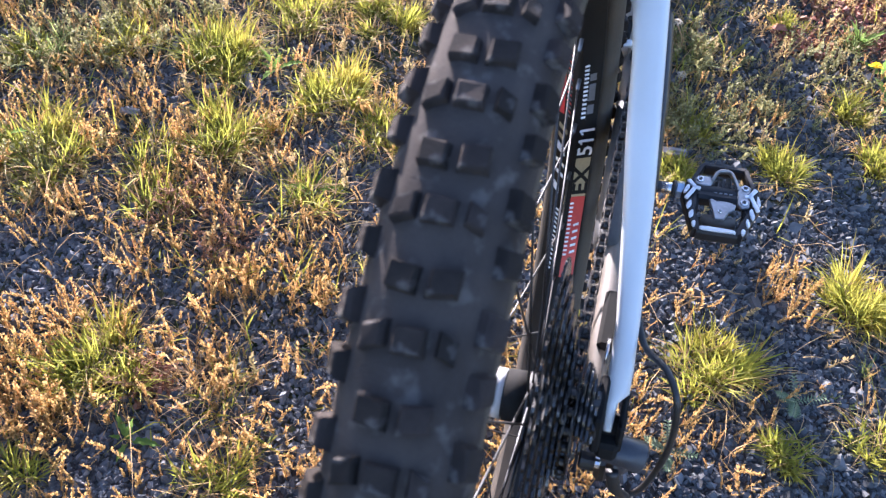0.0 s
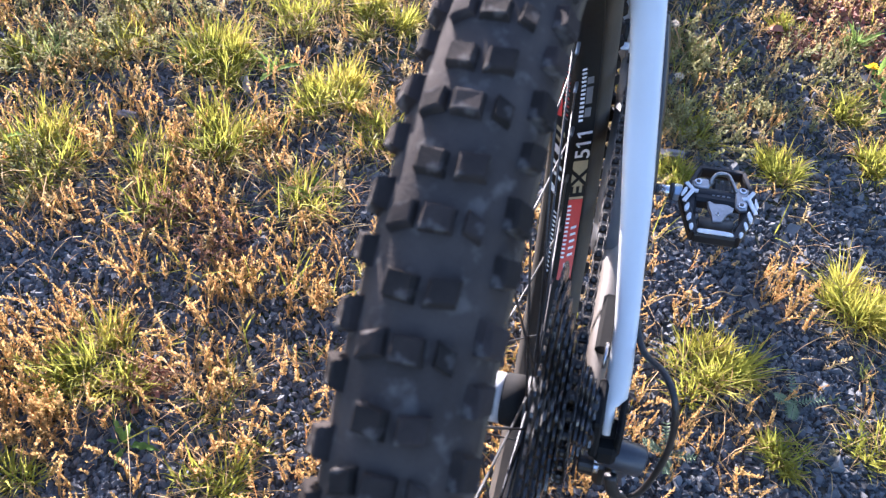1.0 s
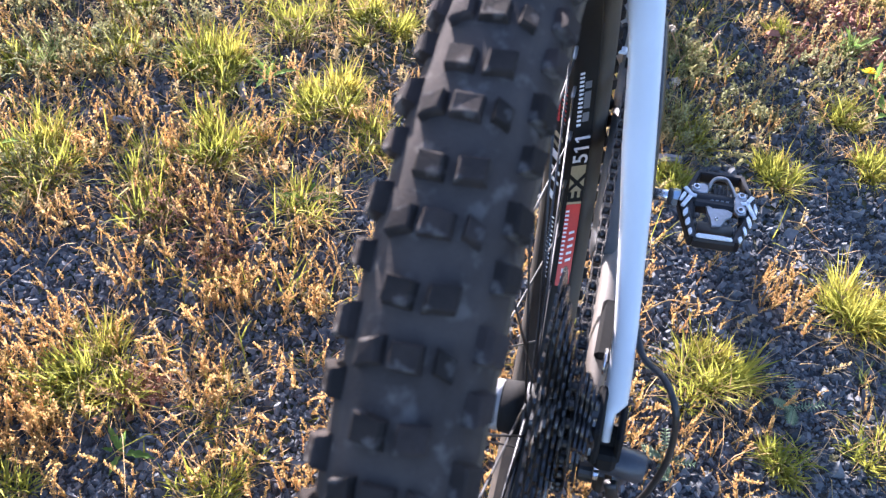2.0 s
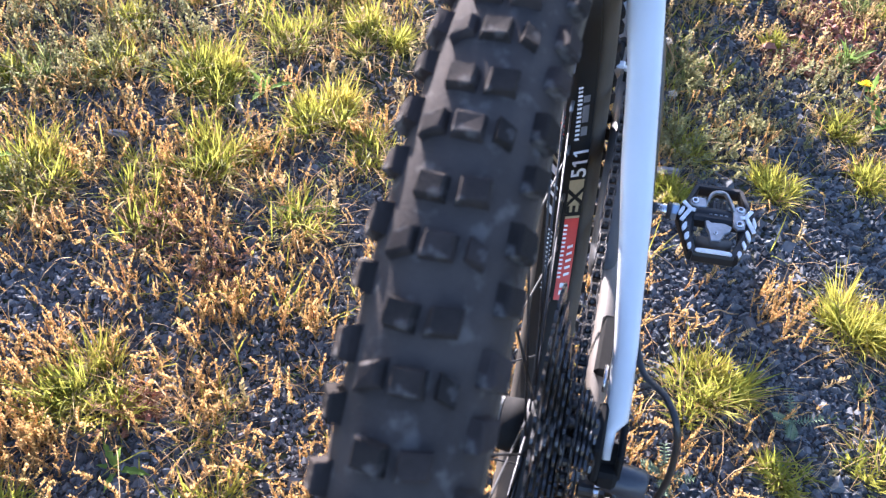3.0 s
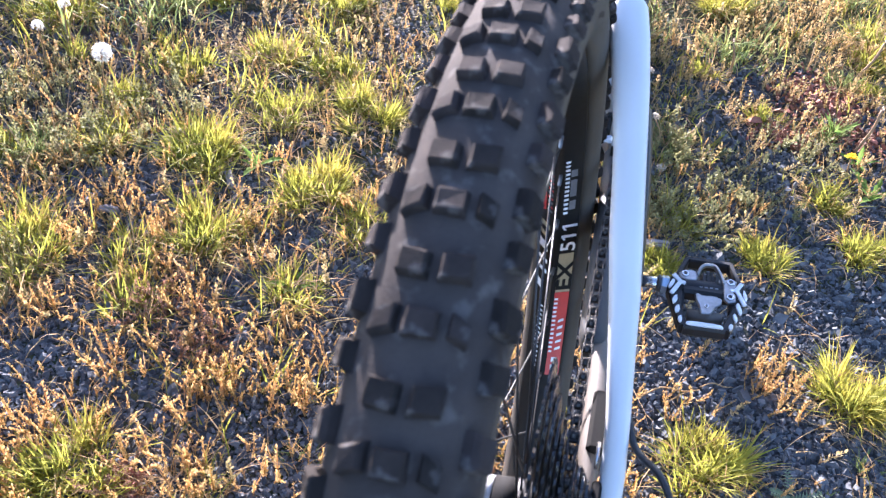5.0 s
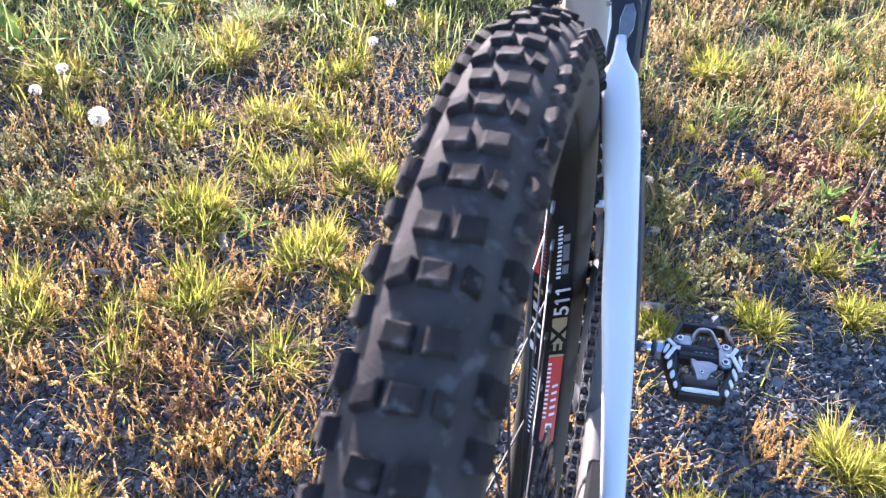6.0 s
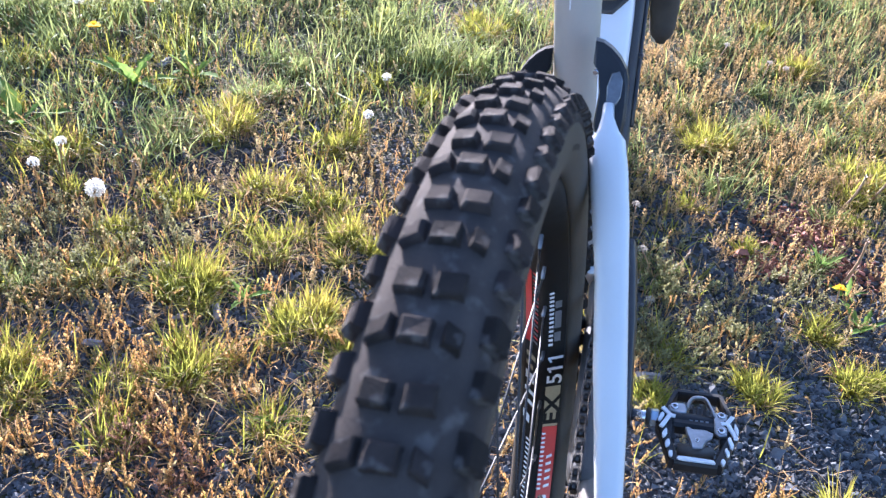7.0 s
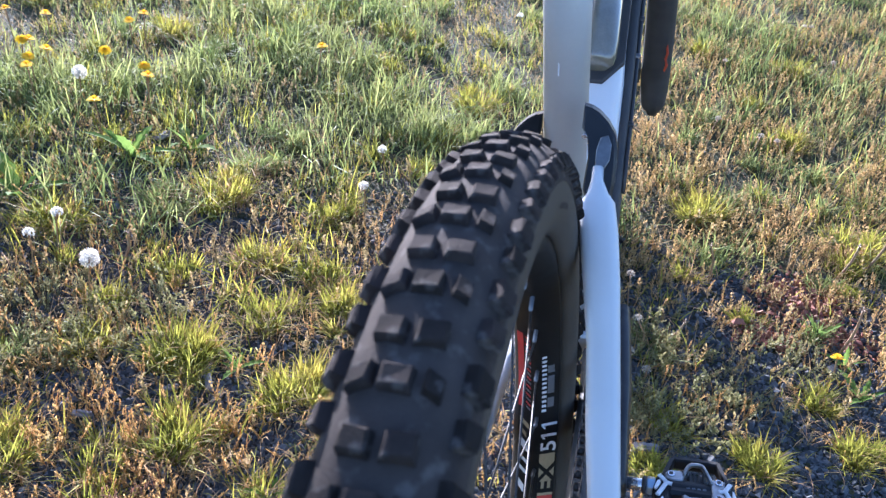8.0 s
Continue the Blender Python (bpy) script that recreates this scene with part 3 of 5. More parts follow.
# dry reddish and golden weeds, densest on the open side left of the bike
weeds = [spike_shape(3, 9, 0.098, k % 3, 1.3) for k in range(9)]
cx, cy = scatter(700, -0.2, 1.4)
parts_x, parts_y = [], []
for x, y in zip(cx, cy):
    k = rng.integers(5, 28)
    spread_r = rng.uniform(0.018, 0.055)
    parts_x.append(x + rng.normal(0, spread_r, k))
    parts_y.append(y + rng.normal(0, spread_r, k))
lone = scatter(5700, -0.2, 1.4)
wx, wy = np.concatenate(parts_x + [lone[0]]), np.concatenate(parts_y + [lone[1]])
keep = rng.uniform(0, 1, len(wx)) < (1 - 0.95 * bare(wx, wy)) * np.clip(1.25 - 0.9 * wy, 0.15, 0.9) * np.where(wx > 0, 0.6, 1)
keep &= ~((np.abs(wx) < 0.035) & (wy < 0.12))
wx, wy = wx[keep], wy[keep]
for x, y, n in SMALL_PATCHES:
    wx, wy = np.append(wx, x + rng.normal(0, 0.022, n)), np.append(wy, y + rng.normal(0, 0.022, n))
for x, y, n in CLUMPS:
    wx, wy = np.append(wx, x + rng.normal(0, 0.024, n)), np.append(wy, y + rng.normal(0, 0.022, n))
keep = clear_of_tufts(wx, wy)
wx, wy = wx[keep], wy[keep]
spread("dry_weeds", weeds, wx, wy, 0.030 * np.clip(1.1 - 0.35 * wy, 0.75, 1.05) * np.clip(rng.lognormal(0, 0.34, len(wx)), 0.4, 1.7), DRY_WEED,
       "low dry orange-brown weeds with fleshy stems growing in gravel", "weeds", tilt=0.24)

# olive and straw weeds further out
olives = [spike_shape(3, 7, 0.15, k % 2) for k in range(8)]
ox, oy = scatter(8200, 0.1, 3.4, 0.2)
keep = rng.uniform(0, 1, len(ox)) < np.clip((oy - 0.1) / 0.6, 0.10, 1) * (1 - 0.9 * bare(ox, oy)) * (0.35 + 0.65 * wave(ox, oy, 5, 4.1))
keep &= clear_of_tufts(ox, oy)
ox, oy = ox[keep], oy[keep]
spread("olive_weeds", olives, ox, oy, 0.029 * np.clip(rng.lognormal(0, 0.34, len(ox)), 0.4, 1.6), OLIVE_WEED,
       "low olive and straw-coloured weeds covering the ground", "weeds", tilt=0.22)
green_mats = ((0.125, 0.775, 0.038, 120), (0.105, 0.94, 0.045, 90), (0.25, 0.85, 0.035, 50), (0.33, 0.99, 0.04, 40), (-0.74, 0.37, 0.035, 70), (-0.737, 0.648, 0.04, 60), (-0.82, 0.59, 0.04, 60), (-0.90, 0.73, 0.05, 70), (-0.69, 0.74, 0.05, 60))
mat_x, mat_y = (np.concatenate([rng.normal(q[k], q[2], q[3]) for q in green_mats]) for k in (0, 1))
GREEN_WEED = material("low_green_weed", (0.20, 0.21, 0.085), 0.6, other=(0.31, 0.265, 0.12), scale=20, mix=0.5, bump=0.2, bump_scale=600, through_light=0.4, island=0.3, spec=0.15)
spread("green_weeds", [spike_shape(3, 7, 0.16, 1) for k in range(5)], mat_x, mat_y, 0.028 * np.clip(rng.lognormal(0, 0.3, len(mat_x)), 0.5, 1.5), GREEN_WEED,
       "low mats of dull green small-leaved weeds", "weeds", tilt=0.35)
short_weeds = [spike_shape(3, 6, 0.145, 0) for k in range(7)]
oy = 0.85 + 3.05 * rng.uniform(0, 1, 13500) ** 1.15
ox = rng.uniform(0, 1, len(oy)) * (0.70 + 0.27 * oy) - 0.12 - 0.05 * oy
keep = rng.uniform(0, 1, len(ox)) < np.clip((oy - 0.8) / 0.4, 0.1, 1) * np.clip(2.0 * wave(ox, oy, 10.5, 0.4) - 0.35, 0.12, 1) * np.clip(1.3 - 0.17 * oy, 0, 1) * (1 - 0.95 * bare(ox, oy)) * np.clip((oy - 0.70) / 0.50, 0.1, 1)
keep &= clear_of_tufts(ox, oy)
ox, oy = ox[keep], oy[keep]
spread("golden_weeds", short_weeds, ox, oy, 0.029 * np.clip(rng.lognormal(0, 0.3, len(ox)), 0.4, 1.7), STRAW_WEED,
       "dry golden weeds on the far ground", "weeds", tilt=0.2)

# thin sward: patches of lush grass far on, a few blades everywhere
def sward(name, count, lo, hi, length, width, mat, weight, label, clump=0, size=0.03, lean=0.75):
    x, y = scatter(count, lo, hi, 0.35)
    if clump:
        cx, cy = scatter(clump, lo, hi, 0.35)
        pick, r = rng.integers(0, clump, count), size * rng.lognormal(0, 0.4, clump)
        dx, dy = rng.normal(0, 1, count), rng.normal(0, 1, count)
        x, y = cx[pick] + dx * r[pick], cy[pick] + dy * r[pick]
        length = length * (0.5 + 0.75 * np.exp(-0.4 * (dx * dx + dy * dy))) * rng.uniform(0.75, 1.25, clump)[pick]
    x, y = x[(k := rng.uniform(0, 1, count) < weight(x, y))], y[k]
    v, l, s = blades(len(x), 0.001, length[k] if clump else length, width, lean)
    off = np.stack([x, y, lump(x, y)], 1)
    v = v + np.repeat(off, 7, 0)
    tagged(new(name, np_mesh(name, v, l, s, mat)), label, "grass", kind="stuff")


sward("lush_grass", 104000, 0.85, 4.6, 0.062, 0.0028, LUSH,
      lambda x, y: np.clip((wave(x, y, 3.1, 2.2) - 0.2) * 1.9 + 0.45 * np.clip((-0.5 - x) / 0.3, 0, 1), 0.08 + 0.6 * np.clip((y - 1.9) / 0.4, 0, 1), 1) * np.clip((y - 1.2 + 0.4 * np.clip((-0.5 - x) / 0.3, 0, 1)) / 0.4, 0, 1) * np.where(x > 0.1, np.clip((y - 1.8) / 0.6, 0.05, 0.6), 1),
      "patchy lush green grass lit from behind", clump=760, size=0.055, lean=0.6)
sward("green_clumps", 16000, 1.15, 3.2, 0.046, 0.0026, LUSH, lambda x, y: np.clip((x - 0.10) / 0.05, 0, 1) * (1 - 0.9 * bare(x, y)), "small clumps of green grass among golden weeds", clump=150, size=0.026, lean=0.7)
sward("thin_grass", 34000, -0.1, 3.0, 0.040, 0.0020, BLADE,
      lambda x, y: (1 - 0.95 * bare(x, y)) * np.clip(wave(x, y, 6, 3.3) - 0.2, 0.0, 1) * np.clip((y + 0.1) / 0.9, 0.3, 0.8) * np.where((x > 0) & (y > 1), 0.5, 1), "thin scattered yellow-green grass blades", clump=900, size=0.016, lean=0.6)
sward("turf_grass", 46000, 0.45, 4.2, 0.042, 0.0022, BLADE,
      lambda x, y: np.clip((y - 0.45 - 0.4 * (x > 0)) / 0.6, 0, 1) * np.where(x > 0, 0.2, 0.75) * np.clip(1.5 - 0.3 * y, 0.5, 1), "low yellow-green grass clumps between the weeds", clump=430, size=0.024, lean=0.6)
sward("dead_grass", 42000, -0.1, 3.6, 0.034, 0.0015, STRAW,
      lambda x, y: (1 - 0.9 * bare(x, y)) * (0.25 + 0.6 * wave(x, y, 5, 1.1)) * np.clip((y + 0.4) / 1.1, 0.2, 1) * np.where((x > 0) & (y > 1), 0.5, 1), "short dead straw lying among the weeds", lean=1.15)

# the same growth, thinner, round about
def beside(x, y, fade=1.6, least=0.22):
    """How thick the growth is outside the strip, thinning away from it."""
    away = np.maximum.reduce([-0.70 - 0.62 * y - x, x - 0.50 - 0.20 * y, -0.12 - y, y - 4.3])
    return np.clip(1.0 - away / fade, least, 1)


plain_weeds = [spike_shape(3, 3, 0.17, 0) for k in range(6)]
ax, ay = around(13000, 4.6, 0.62)
k = rng.uniform(0, 1, len(ax)) < beside(ax, ay) * (0.15 + 0.7 * wave(ax, ay, 5, 0.9))
ax, ay = ax[k], ay[k]
for mat, label, k in ((DRY_WEED, "low dry orange-brown weeds thinning out over open gravel", ay + 0.15 * np.sin(9 * ax) < 0.6), (STRAW_WEED, "low dry golden weeds scattered over open gravel", ay + 0.15 * np.sin(9 * ax) >= 0.6)):
    spread("dry_weeds", plain_weeds, ax[k], ay[k], 0.040 * rng.lognormal(0, 0.3, k.sum()), mat, label, "weeds", tilt=0.2)
ax, ay = around(80000, 5.5, 0.66)
k = rng.uniform(0, 1, len(ax)) < np.clip(beside(ax, ay) * 1.1, 0.25, 1)
ax, ay = ax[k], ay[k]
far_side = ay > 1.0 + 0.35 * np.sin(1.7 * ax)
for name, side, mat, label, share in (("meadow_grass", far_side, LUSH, "patchy green grass growing past the edge of the gravel", 1.0),
                                      ("rough_grass", ~far_side, LUSH, "thin rough grass scattered over open gravel", 0.5)):
    k = side & (rng.uniform(0, 1, len(ax)) < share * np.clip(wave(ax, ay, 2.2, 2.2) * 1.7 - 0.35, 0.04, 1))
    v, l, s = blades(k.sum(), 0.001, 0.075, 0.0085, 0.75)
    v = v + np.repeat(np.stack([ax[k], ay[k], lump(ax[k], ay[k])], 1), 7, 0)
    tagged(new(name, np_mesh(name, v, l, s, mat)), label, "grass", kind="stuff")

for name, n, mat, lo, hi, label in (("dry_stalks", 62000, DRY_WEED, -1.2, 0.75, "thin dry orange stalks thinning out beside the weeds"), ("side_grass", 90000, BLADE, 0.5, 5.5, "low yellow-green grass thinning out beside the weeds")):
    ax, ay = around(n, 3.6 if hi > 1 else 1.9, 0.5)
    k = (rng.uniform(0, 1, n)[:len(ax)] < beside(ax, ay, 0.9, 0.0) * (0.25 + 0.75 * wave(ax, ay, 6, 2.0))) & (ay + 0.2 * np.sin(6 * ax) > lo) & (ay + 0.2 * np.sin(6 * ax) < hi)
    v, l, s = blades(k.sum(), 0.001, 0.038, 0.0095, 0.8)
    v = v + np.repeat(np.stack([ax[k], ay[k], lump(ax[k], ay[k])], 1), 7, 0)
    tagged(new(name, np_mesh(name, v, l, s, mat)), label, "grass", kind="stuff")

for (x, y), s in zip(BRIGHT, BRIGHT_SIZE):
    grass_tuft(x, y, s, int(270 * s), "bright yellow-green grass tuft growing out of gravel")
for i, ((x, y), s) in enumerate(zip(GREEN, GREEN_SIZE)):
    grass_tuft(x, y, s, int((105 if s < 1.4 else 160) * s), "sparse spiky green grass tuft with dry stems", mat=LUSH if i in LUSH_ONES else BLADE, dead=0.5, width=0.0025)
grass_tuft(-0.36, 0.116, 1.1, 26, "sprawling half-dead grass tuft of straw-coloured stems", dead=3.0, lean=0.7, width=0.0022)
for x, y, s, n in ((0.395, 0.385, 0.6, 14), (0.355, 0.33, 0.5, 10), (-0.34, 0.541, 0.6, 12), (-0.468, 0.504, 0.6, 12), (-0.665, 0.325, 0.6, 16), (-0.455, 0.40, 0.55, 12), (-0.27, 0.20, 0.6, 10), (-0.30, 0.07, 0.7, 12)):
    grass_tuft(x, y, s, n, "thin sprig of green grass coming up through gravel", mat=LUSH, dead=0.3, width=0.0026, group="grass sprigs")
FAR = [(-0.45, 0.925), (-0.58, 0.935), (-0.82, 1.05), (-0.74, 1.13), (-0.51, 1.14), (-0.72, 1.26), (-0.35, 1.79), (-0.39, 1.56), (-0.70, 1.42), (-0.97, 0.92), (0.35, 2.17),
       (0.21, 1.98), (0.43, 1.94), (0.50, 1.43), (-1.06, 1.85), (-0.67, 2.16), (-1.24, 1.90), (-0.90, 2.08), (0.23, 2.53), (0.48, 2.46), (-0.20, 2.6)]
for i, (x, y) in enumerate(FAR):
    s = 1.0 + 0.6 * ((i * 53) % 10) / 10
    grass_tuft(x, y, s, int(150 * s), "yellowish grass tuft standing in weedy turf", mat=(BLADE, BLADE, LUSH)[i % 3], dead=0.4, width=0.0030, lean=0.6)


# ---------------------------------------------------------------- flowers and litter
def leaf_strip(length, width, rise, curl, teeth=4):
    """A lobed leaf lying outwards along x."""
    v, f = [], []
    n = 2 * teeth
    for i in range(n + 1):
        s = i / n
        w = width * math.sin(math.pi * min(0.97, 0.12 + 0.86 * s)) * (1.0 if i % 2 == 0 else 0.62)
        z = rise * s - curl * s * s
        v += [(length * s, -w, z + 0.25 * w), (length * s, 0, z), (length * s, w, z + 0.25 * w)]
    for i in range(n):
        for a in range(2):
            f.append((3 * i + a, 3 * i + 3 + a, 3 * i + 4 + a, 3 * i + 1 + a))
    return v, f


LEAVES = [face_mesh("leaf", leaf_strip(0.085, 0.011, 0.05, 0.03), LEAF), face_mesh("leaf", leaf_strip(0.060, 0.010, 0.05, 0.02), LEAF)]


def rosette(x, y, count, size, label):
    ob = thing("leaf_rosette", label, "plant", pose(x, y, float(lump(np.array(x), np.array(y)))), "leaf rosettes")
    for i in range(count):
        part("leaf", LEAVES[i % 2], ob, "", pose(0, 0, 0.002, 0, random.uniform(-35, 8), i * 360 / count + random.uniform(-25, 25)) @ Matrix.Scale(size * random.uniform(0.7, 1.2), 4))


for x, y, c, s in ((-0.97, 1.20, 7, 1.3), (-1.08, 0.98, 6, 1.2), (-0.88, 1.28, 5, 1.2), (0.455, 0.93, 6, 0.65), (0.44, 1.02, 5, 0.45), (-0.36, 0.45, 4, 0.45), (-0.50, 0.66, 5, 0.55), (-0.431, 0.037, 5, 0.45), (0.404, 1.09, 5, 0.5), (-0.80, 0.40, 6, 0.7)):
    rosette(x, y, c, s, "rosette of toothed green dandelion leaves")


def clock_shape(r, rays, dome):
    """Seed hairs on fine stalks round a small core."""
    v, f = [], []
    for i in range(rays):
        z = 1 - (2 - dome) * (i + 0.5) / rays
        a = i * 2.39996 + random.uniform(-0.4, 0.4)
        q = math.sqrt(max(0, 1 - z * z))
        d = (Vector((q * math.cos(a), q * math.sin(a), z)) + Vector([random.gauss(0, 0.12) for _ in range(3)])).normalized()
        s = d.cross(Vector((0.3, 0.5, 0.8))).normalized()
        u = d.cross(s)
        ln = r * random.uniform(0.85, 1.1)
        k = len(v)
        v += [tuple(d * r * 0.12 - s * 0.0003), tuple(d * r * 0.12 + s * 0.0003), tuple(d * ln * 0.75)]
        f.append((k, k + 1, k + 2))
        for j in range(7):
            b = j * 0.898 + random.uniform(-0.3, 0.3)
            e = s * math.cos(b) + u * math.sin(b)
            w = d.cross(e) * 0.00035
            top = d * ln * random.uniform(0.9, 1.02) + e * r * random.uniform(0.2, 0.34)
            k = len(v)
            v += [tuple(d * ln * 0.72 - w), tuple(d * ln * 0.72 + w), tuple(top + w * 0.6), tuple(top - w * 0.6)]
            f.append((k, k + 1, k + 2, k + 3))
    core = len(v)
    for zz in (-1, 0, 1):
        for j in range(6):
            w = 0.0022 * (1.0 if zz == 0 else 0.5)
            v.append((w * math.cos(j * 1.047), w * math.sin(j * 1.047), zz * 0.002))
    for lvl in range(2):
        for j in range(6):
            f.append((core + 6 * lvl + j, core + 6 * lvl + (j + 1) % 6, core + 6 * lvl + 6 + (j + 1) % 6, core + 6 * lvl + 6 + j))
    return v, f


CLOCKS = [face_mesh("seed_head", clock_shape(0.0155, 150, 0.2), PAPPUS), face_mesh("seed_head", clock_shape(0.0125, 60, 0.9), PAPPUS), face_mesh("seed_head", clock_shape(0.0130, 34, 1.2), DULL_PAPPUS)]


def seed_clock(x, y, h, kind_no, lean, label="white dandelion seed head on a thin pale stalk", size=1.0):
    g = float(lump(np.array(x), np.array(y)))
    ob = thing("dandelion_clock", label, "flower", pose(x, y, g, 0, 0, random.uniform(0, 360)), "dandelion clocks")
    top = (lean * h, 0, h)
    part("stalk", face_mesh("stalk", sweep(spline([(0, 0, -0.005), (lean * h * 0.3, 0.003, h * 0.5), top], 4), 0.0014, 0.0014, 6), STALK, True), ob)
    part("seed_head", CLOCKS[kind_no], ob, "", Matrix.Translation(top) @ Matrix.Scale(size, 4))


for i, (x, y) in enumerate(((-0.79, 0.74), (-0.92, 0.78), (-1.19, 1.37), (-0.45, 1.14), (-0.46, 1.31), (-0.32, 2.31), (-0.91, 0.84))):
    seed_clock(x, y, 0.09, 0 if i in (0, 2) else 1, 0.08 + 0.06 * (i % 3), size=1.0 if i in (0, 2) else 0.8)
for x, y, h in ((0.085, 0.853, 0.045), (0.102, 0.852, 0.04), (0.102, 0.946, 0.065), (0.070, 1.057, 0.055), (0.219, 1.822, 0.07), (0.332, 1.805, 0.06), (0.399, 1.82, 0.06), (0.268, 2.281, 0.08), (0.485, 2.693, 0.08), (0.531, 2.719, 0.08), (0.584, 2.447, 0.07)):
    seed_clock(x, y, h, 2, 0.4, "half-bare dandelion seed head on a short dry stalk", 0.66)


def petal_shape():
    """A full dandelion head: rings of narrow petals, the outer ones flat, the inner ones upright."""
    v, f = [], []
    for count, up, length, lift in ((17, 0.10, 0.0145, 0.0), (15, 0.45, 0.0125, 0.001), (12, 0.95, 0.0100, 0.002), (8, 1.9, 0.0080, 0.003)):
        for i in range(count):
            a = 2 * math.pi * (i + 0.4 * rng.uniform()) / count
            ln, el = length * rng.uniform(0.85, 1.1), math.atan(up)
            c, sn = math.cos(a), math.sin(a)
            k = len(v)
            for d, w in ((0.12, 0.0006), (0.65, 0.0019), (1.0, 0.0014)):
                r, z = ln * d * math.cos(el), lift + ln * d * math.sin(el) - 0.0012 * d * d
                v += [(r * c - w * sn, r * sn + w * c, z), (r * c + w * sn, r * sn - w * c, z)]
            f += [(k, k + 1, k + 3, k + 2), (k + 2, k + 3, k + 5, k + 4)]
    return v, f


PETALS = face_mesh("petals", petal_shape(), PETAL)


def dandelion(x, y, h=0.06):
    g = float(lump(np.array(x), np.array(y)))
    ob = thing("dandelion_flower", "open yellow dandelion flower on a short stalk", "flower", pose(x, y, g, 0, 0, random.uniform(0, 360)), "dandelion flowers")
    part("stalk", face_mesh("stalk", sweep(spline([(0, 0, -0.005), (0.004, 0.002, h * 0.5), (0.01, 0, h)], 4), 0.0015, 0.0015, 6), STALK, True), ob)
    part("petals", PETALS, ob, "yellow petals", pose(0.01, 0, h, random.uniform(-15, 15), random.uniform(-15, 25)) @ Matrix.Scale(0.85 if h < 0.06 else 1.0, 4))


for x, y in ((-1.53, 1.63), (-1.44, 1.65), (-1.23, 1.75), (-1.23, 1.69), (-1.37, 1.48), (-1.39, 1.46), (-1.29, 1.43), (-1.30, 1.38), (-1.27, 1.33), (-1.19, 1.48), (-1.06, 1.44), (-1.02, 1.38), (-1.05, 1.23), (-0.76, 1.74)):
    dandelion(x, y, 0.10)
dandelion(0.416, 0.968, 0.045)


def dry_stem(x, y, to, label):
    g = float(lump(np.array(x), np.array(y)))
    ob = thing("dry_stem", label, "stem", pose(x, y, g), "dry stems")
    end = Vector(to)
    mid = end * 0.5 + Vector((0.006, 0, 0.004))
    part("stalk", face_mesh("stalk", sweep(spline([(0, 0, -0.004), tuple(mid), tuple(end)], 4), [0.0027] * 6 + [0.0024, 0.0021, 0.0020], 0.0024, 6), STALK, True), ob)
    part("bare_head", face_mesh("bare_head", joined(*[rod(end, end + Vector((0.006 * math.cos(a), 0.006 * math.sin(a), 0.003)), 0.0012, 5) for a in (0, 1.3, 2.5, 3.8, 5)]), STALK), ob)


dry_stem(0.436, 1.053, (0.020, 0.03, 0.080), "bare reddish dandelion stalk leaning in the weeds")
dry_stem(0.46, 1.30, (0.03, 0.03, 0.07), "bare pale dandelion stalk leaning in the weeds")
dry_stem(0.214, 1.200, (-0.012, 0.01, 0.075), "bare pale dandelion stalk standing in the weeds")
dry_stem(0.515, 1.345, (0.035, 0.02, 0.080), "bare reddish dandelion stalk leaning in the weeds")
dry_stem(0.136, 0.973, (0.028, 0.025, 0.035), "short bent dandelion stalk in the grass")
dry_stem(-0.80, 0.86, (0.01, 0.01, 0.06), "bare reddish dandelion stalk leaning in the weeds")

for x, y, rz, s in ((-0.523, 0.612, -58, 1.0), (0.115, 0.695, 15, 1.1), (-0.57, 0.585, 30, 0.6), (-0.66, 0.50, 10, 0.8), (-0.95, 1.30, 85, 1.3)):
    ob = new("wood_chip", face_mesh("wood_chip", joined(bevel_box((0.036 * s, 0.011 * s, 0.006), (0, 0, 0), 0.0015), bevel_box((0.026 * s, 0.006 * s, 0.004), (0.004, 0.002, 0.004), 0.001)), BARK))
    ob.matrix_basis = pose(x, y, float(lump(np.array(x), np.array(y))) + 0.010, 8, 6, rz)
    tagged(ob, "weathered grey wood chip lying on the ground", "wood chip", "wood chips")

mx, my = rng.normal(0, 1, 1500), rng.normal(0, 1, 1500)
spots = np.array([(0.365, 1.23, 0.04), (0.38, 1.153, 0.035), (0.321, 1.055, 0.03), (0.41, 1.20, 0.035), (0.446, 1.096, 0.035), (-0.441, 0.114, 0.013)])
pick = rng.integers(0, len(spots), 1500)
spread("moss", stone_shapes(5), spots[pick, 0] + mx * spots[pick, 2], spots[pick, 1] + my * spots[pick, 2] * 0.8, 0.0062 * rng.lognormal(0, 0.3, 1500), MOSS,
       "patches of crumbly red-brown moss between gravel", "moss", tilt=0.5, sink=-0.7)


# withered brown weeds in close mats
WITHERED = material("withered_brown_weed", (0.36, 0.215, 0.12), 0.75, other=(0.25, 0.14, 0.085), scale=9, mix=0.6, bump=0.2, bump_scale=600, through_light=0.25, island=0.35, spec=0.1)
mats = ((-0.519, 0.357, 0.022, 70), (-0.431, 0.316, 0.018, 34), (-0.44, 0.115, 0.014, 34))
hx, hy = (np.concatenate([rng.normal(q[k], q[2], q[3]) for q in mats]) for k in (0, 1))
spread("withered_weeds", [spike_shape(3, 9, 0.11, 1) for _ in range(4)], hx, hy, 0.026 * np.clip(rng.lognormal(0, 0.3, len(hx)), 0.5, 1.5), WITHERED,
       "withered brown weeds in matted clumps on gravel", "weeds", tilt=0.5)


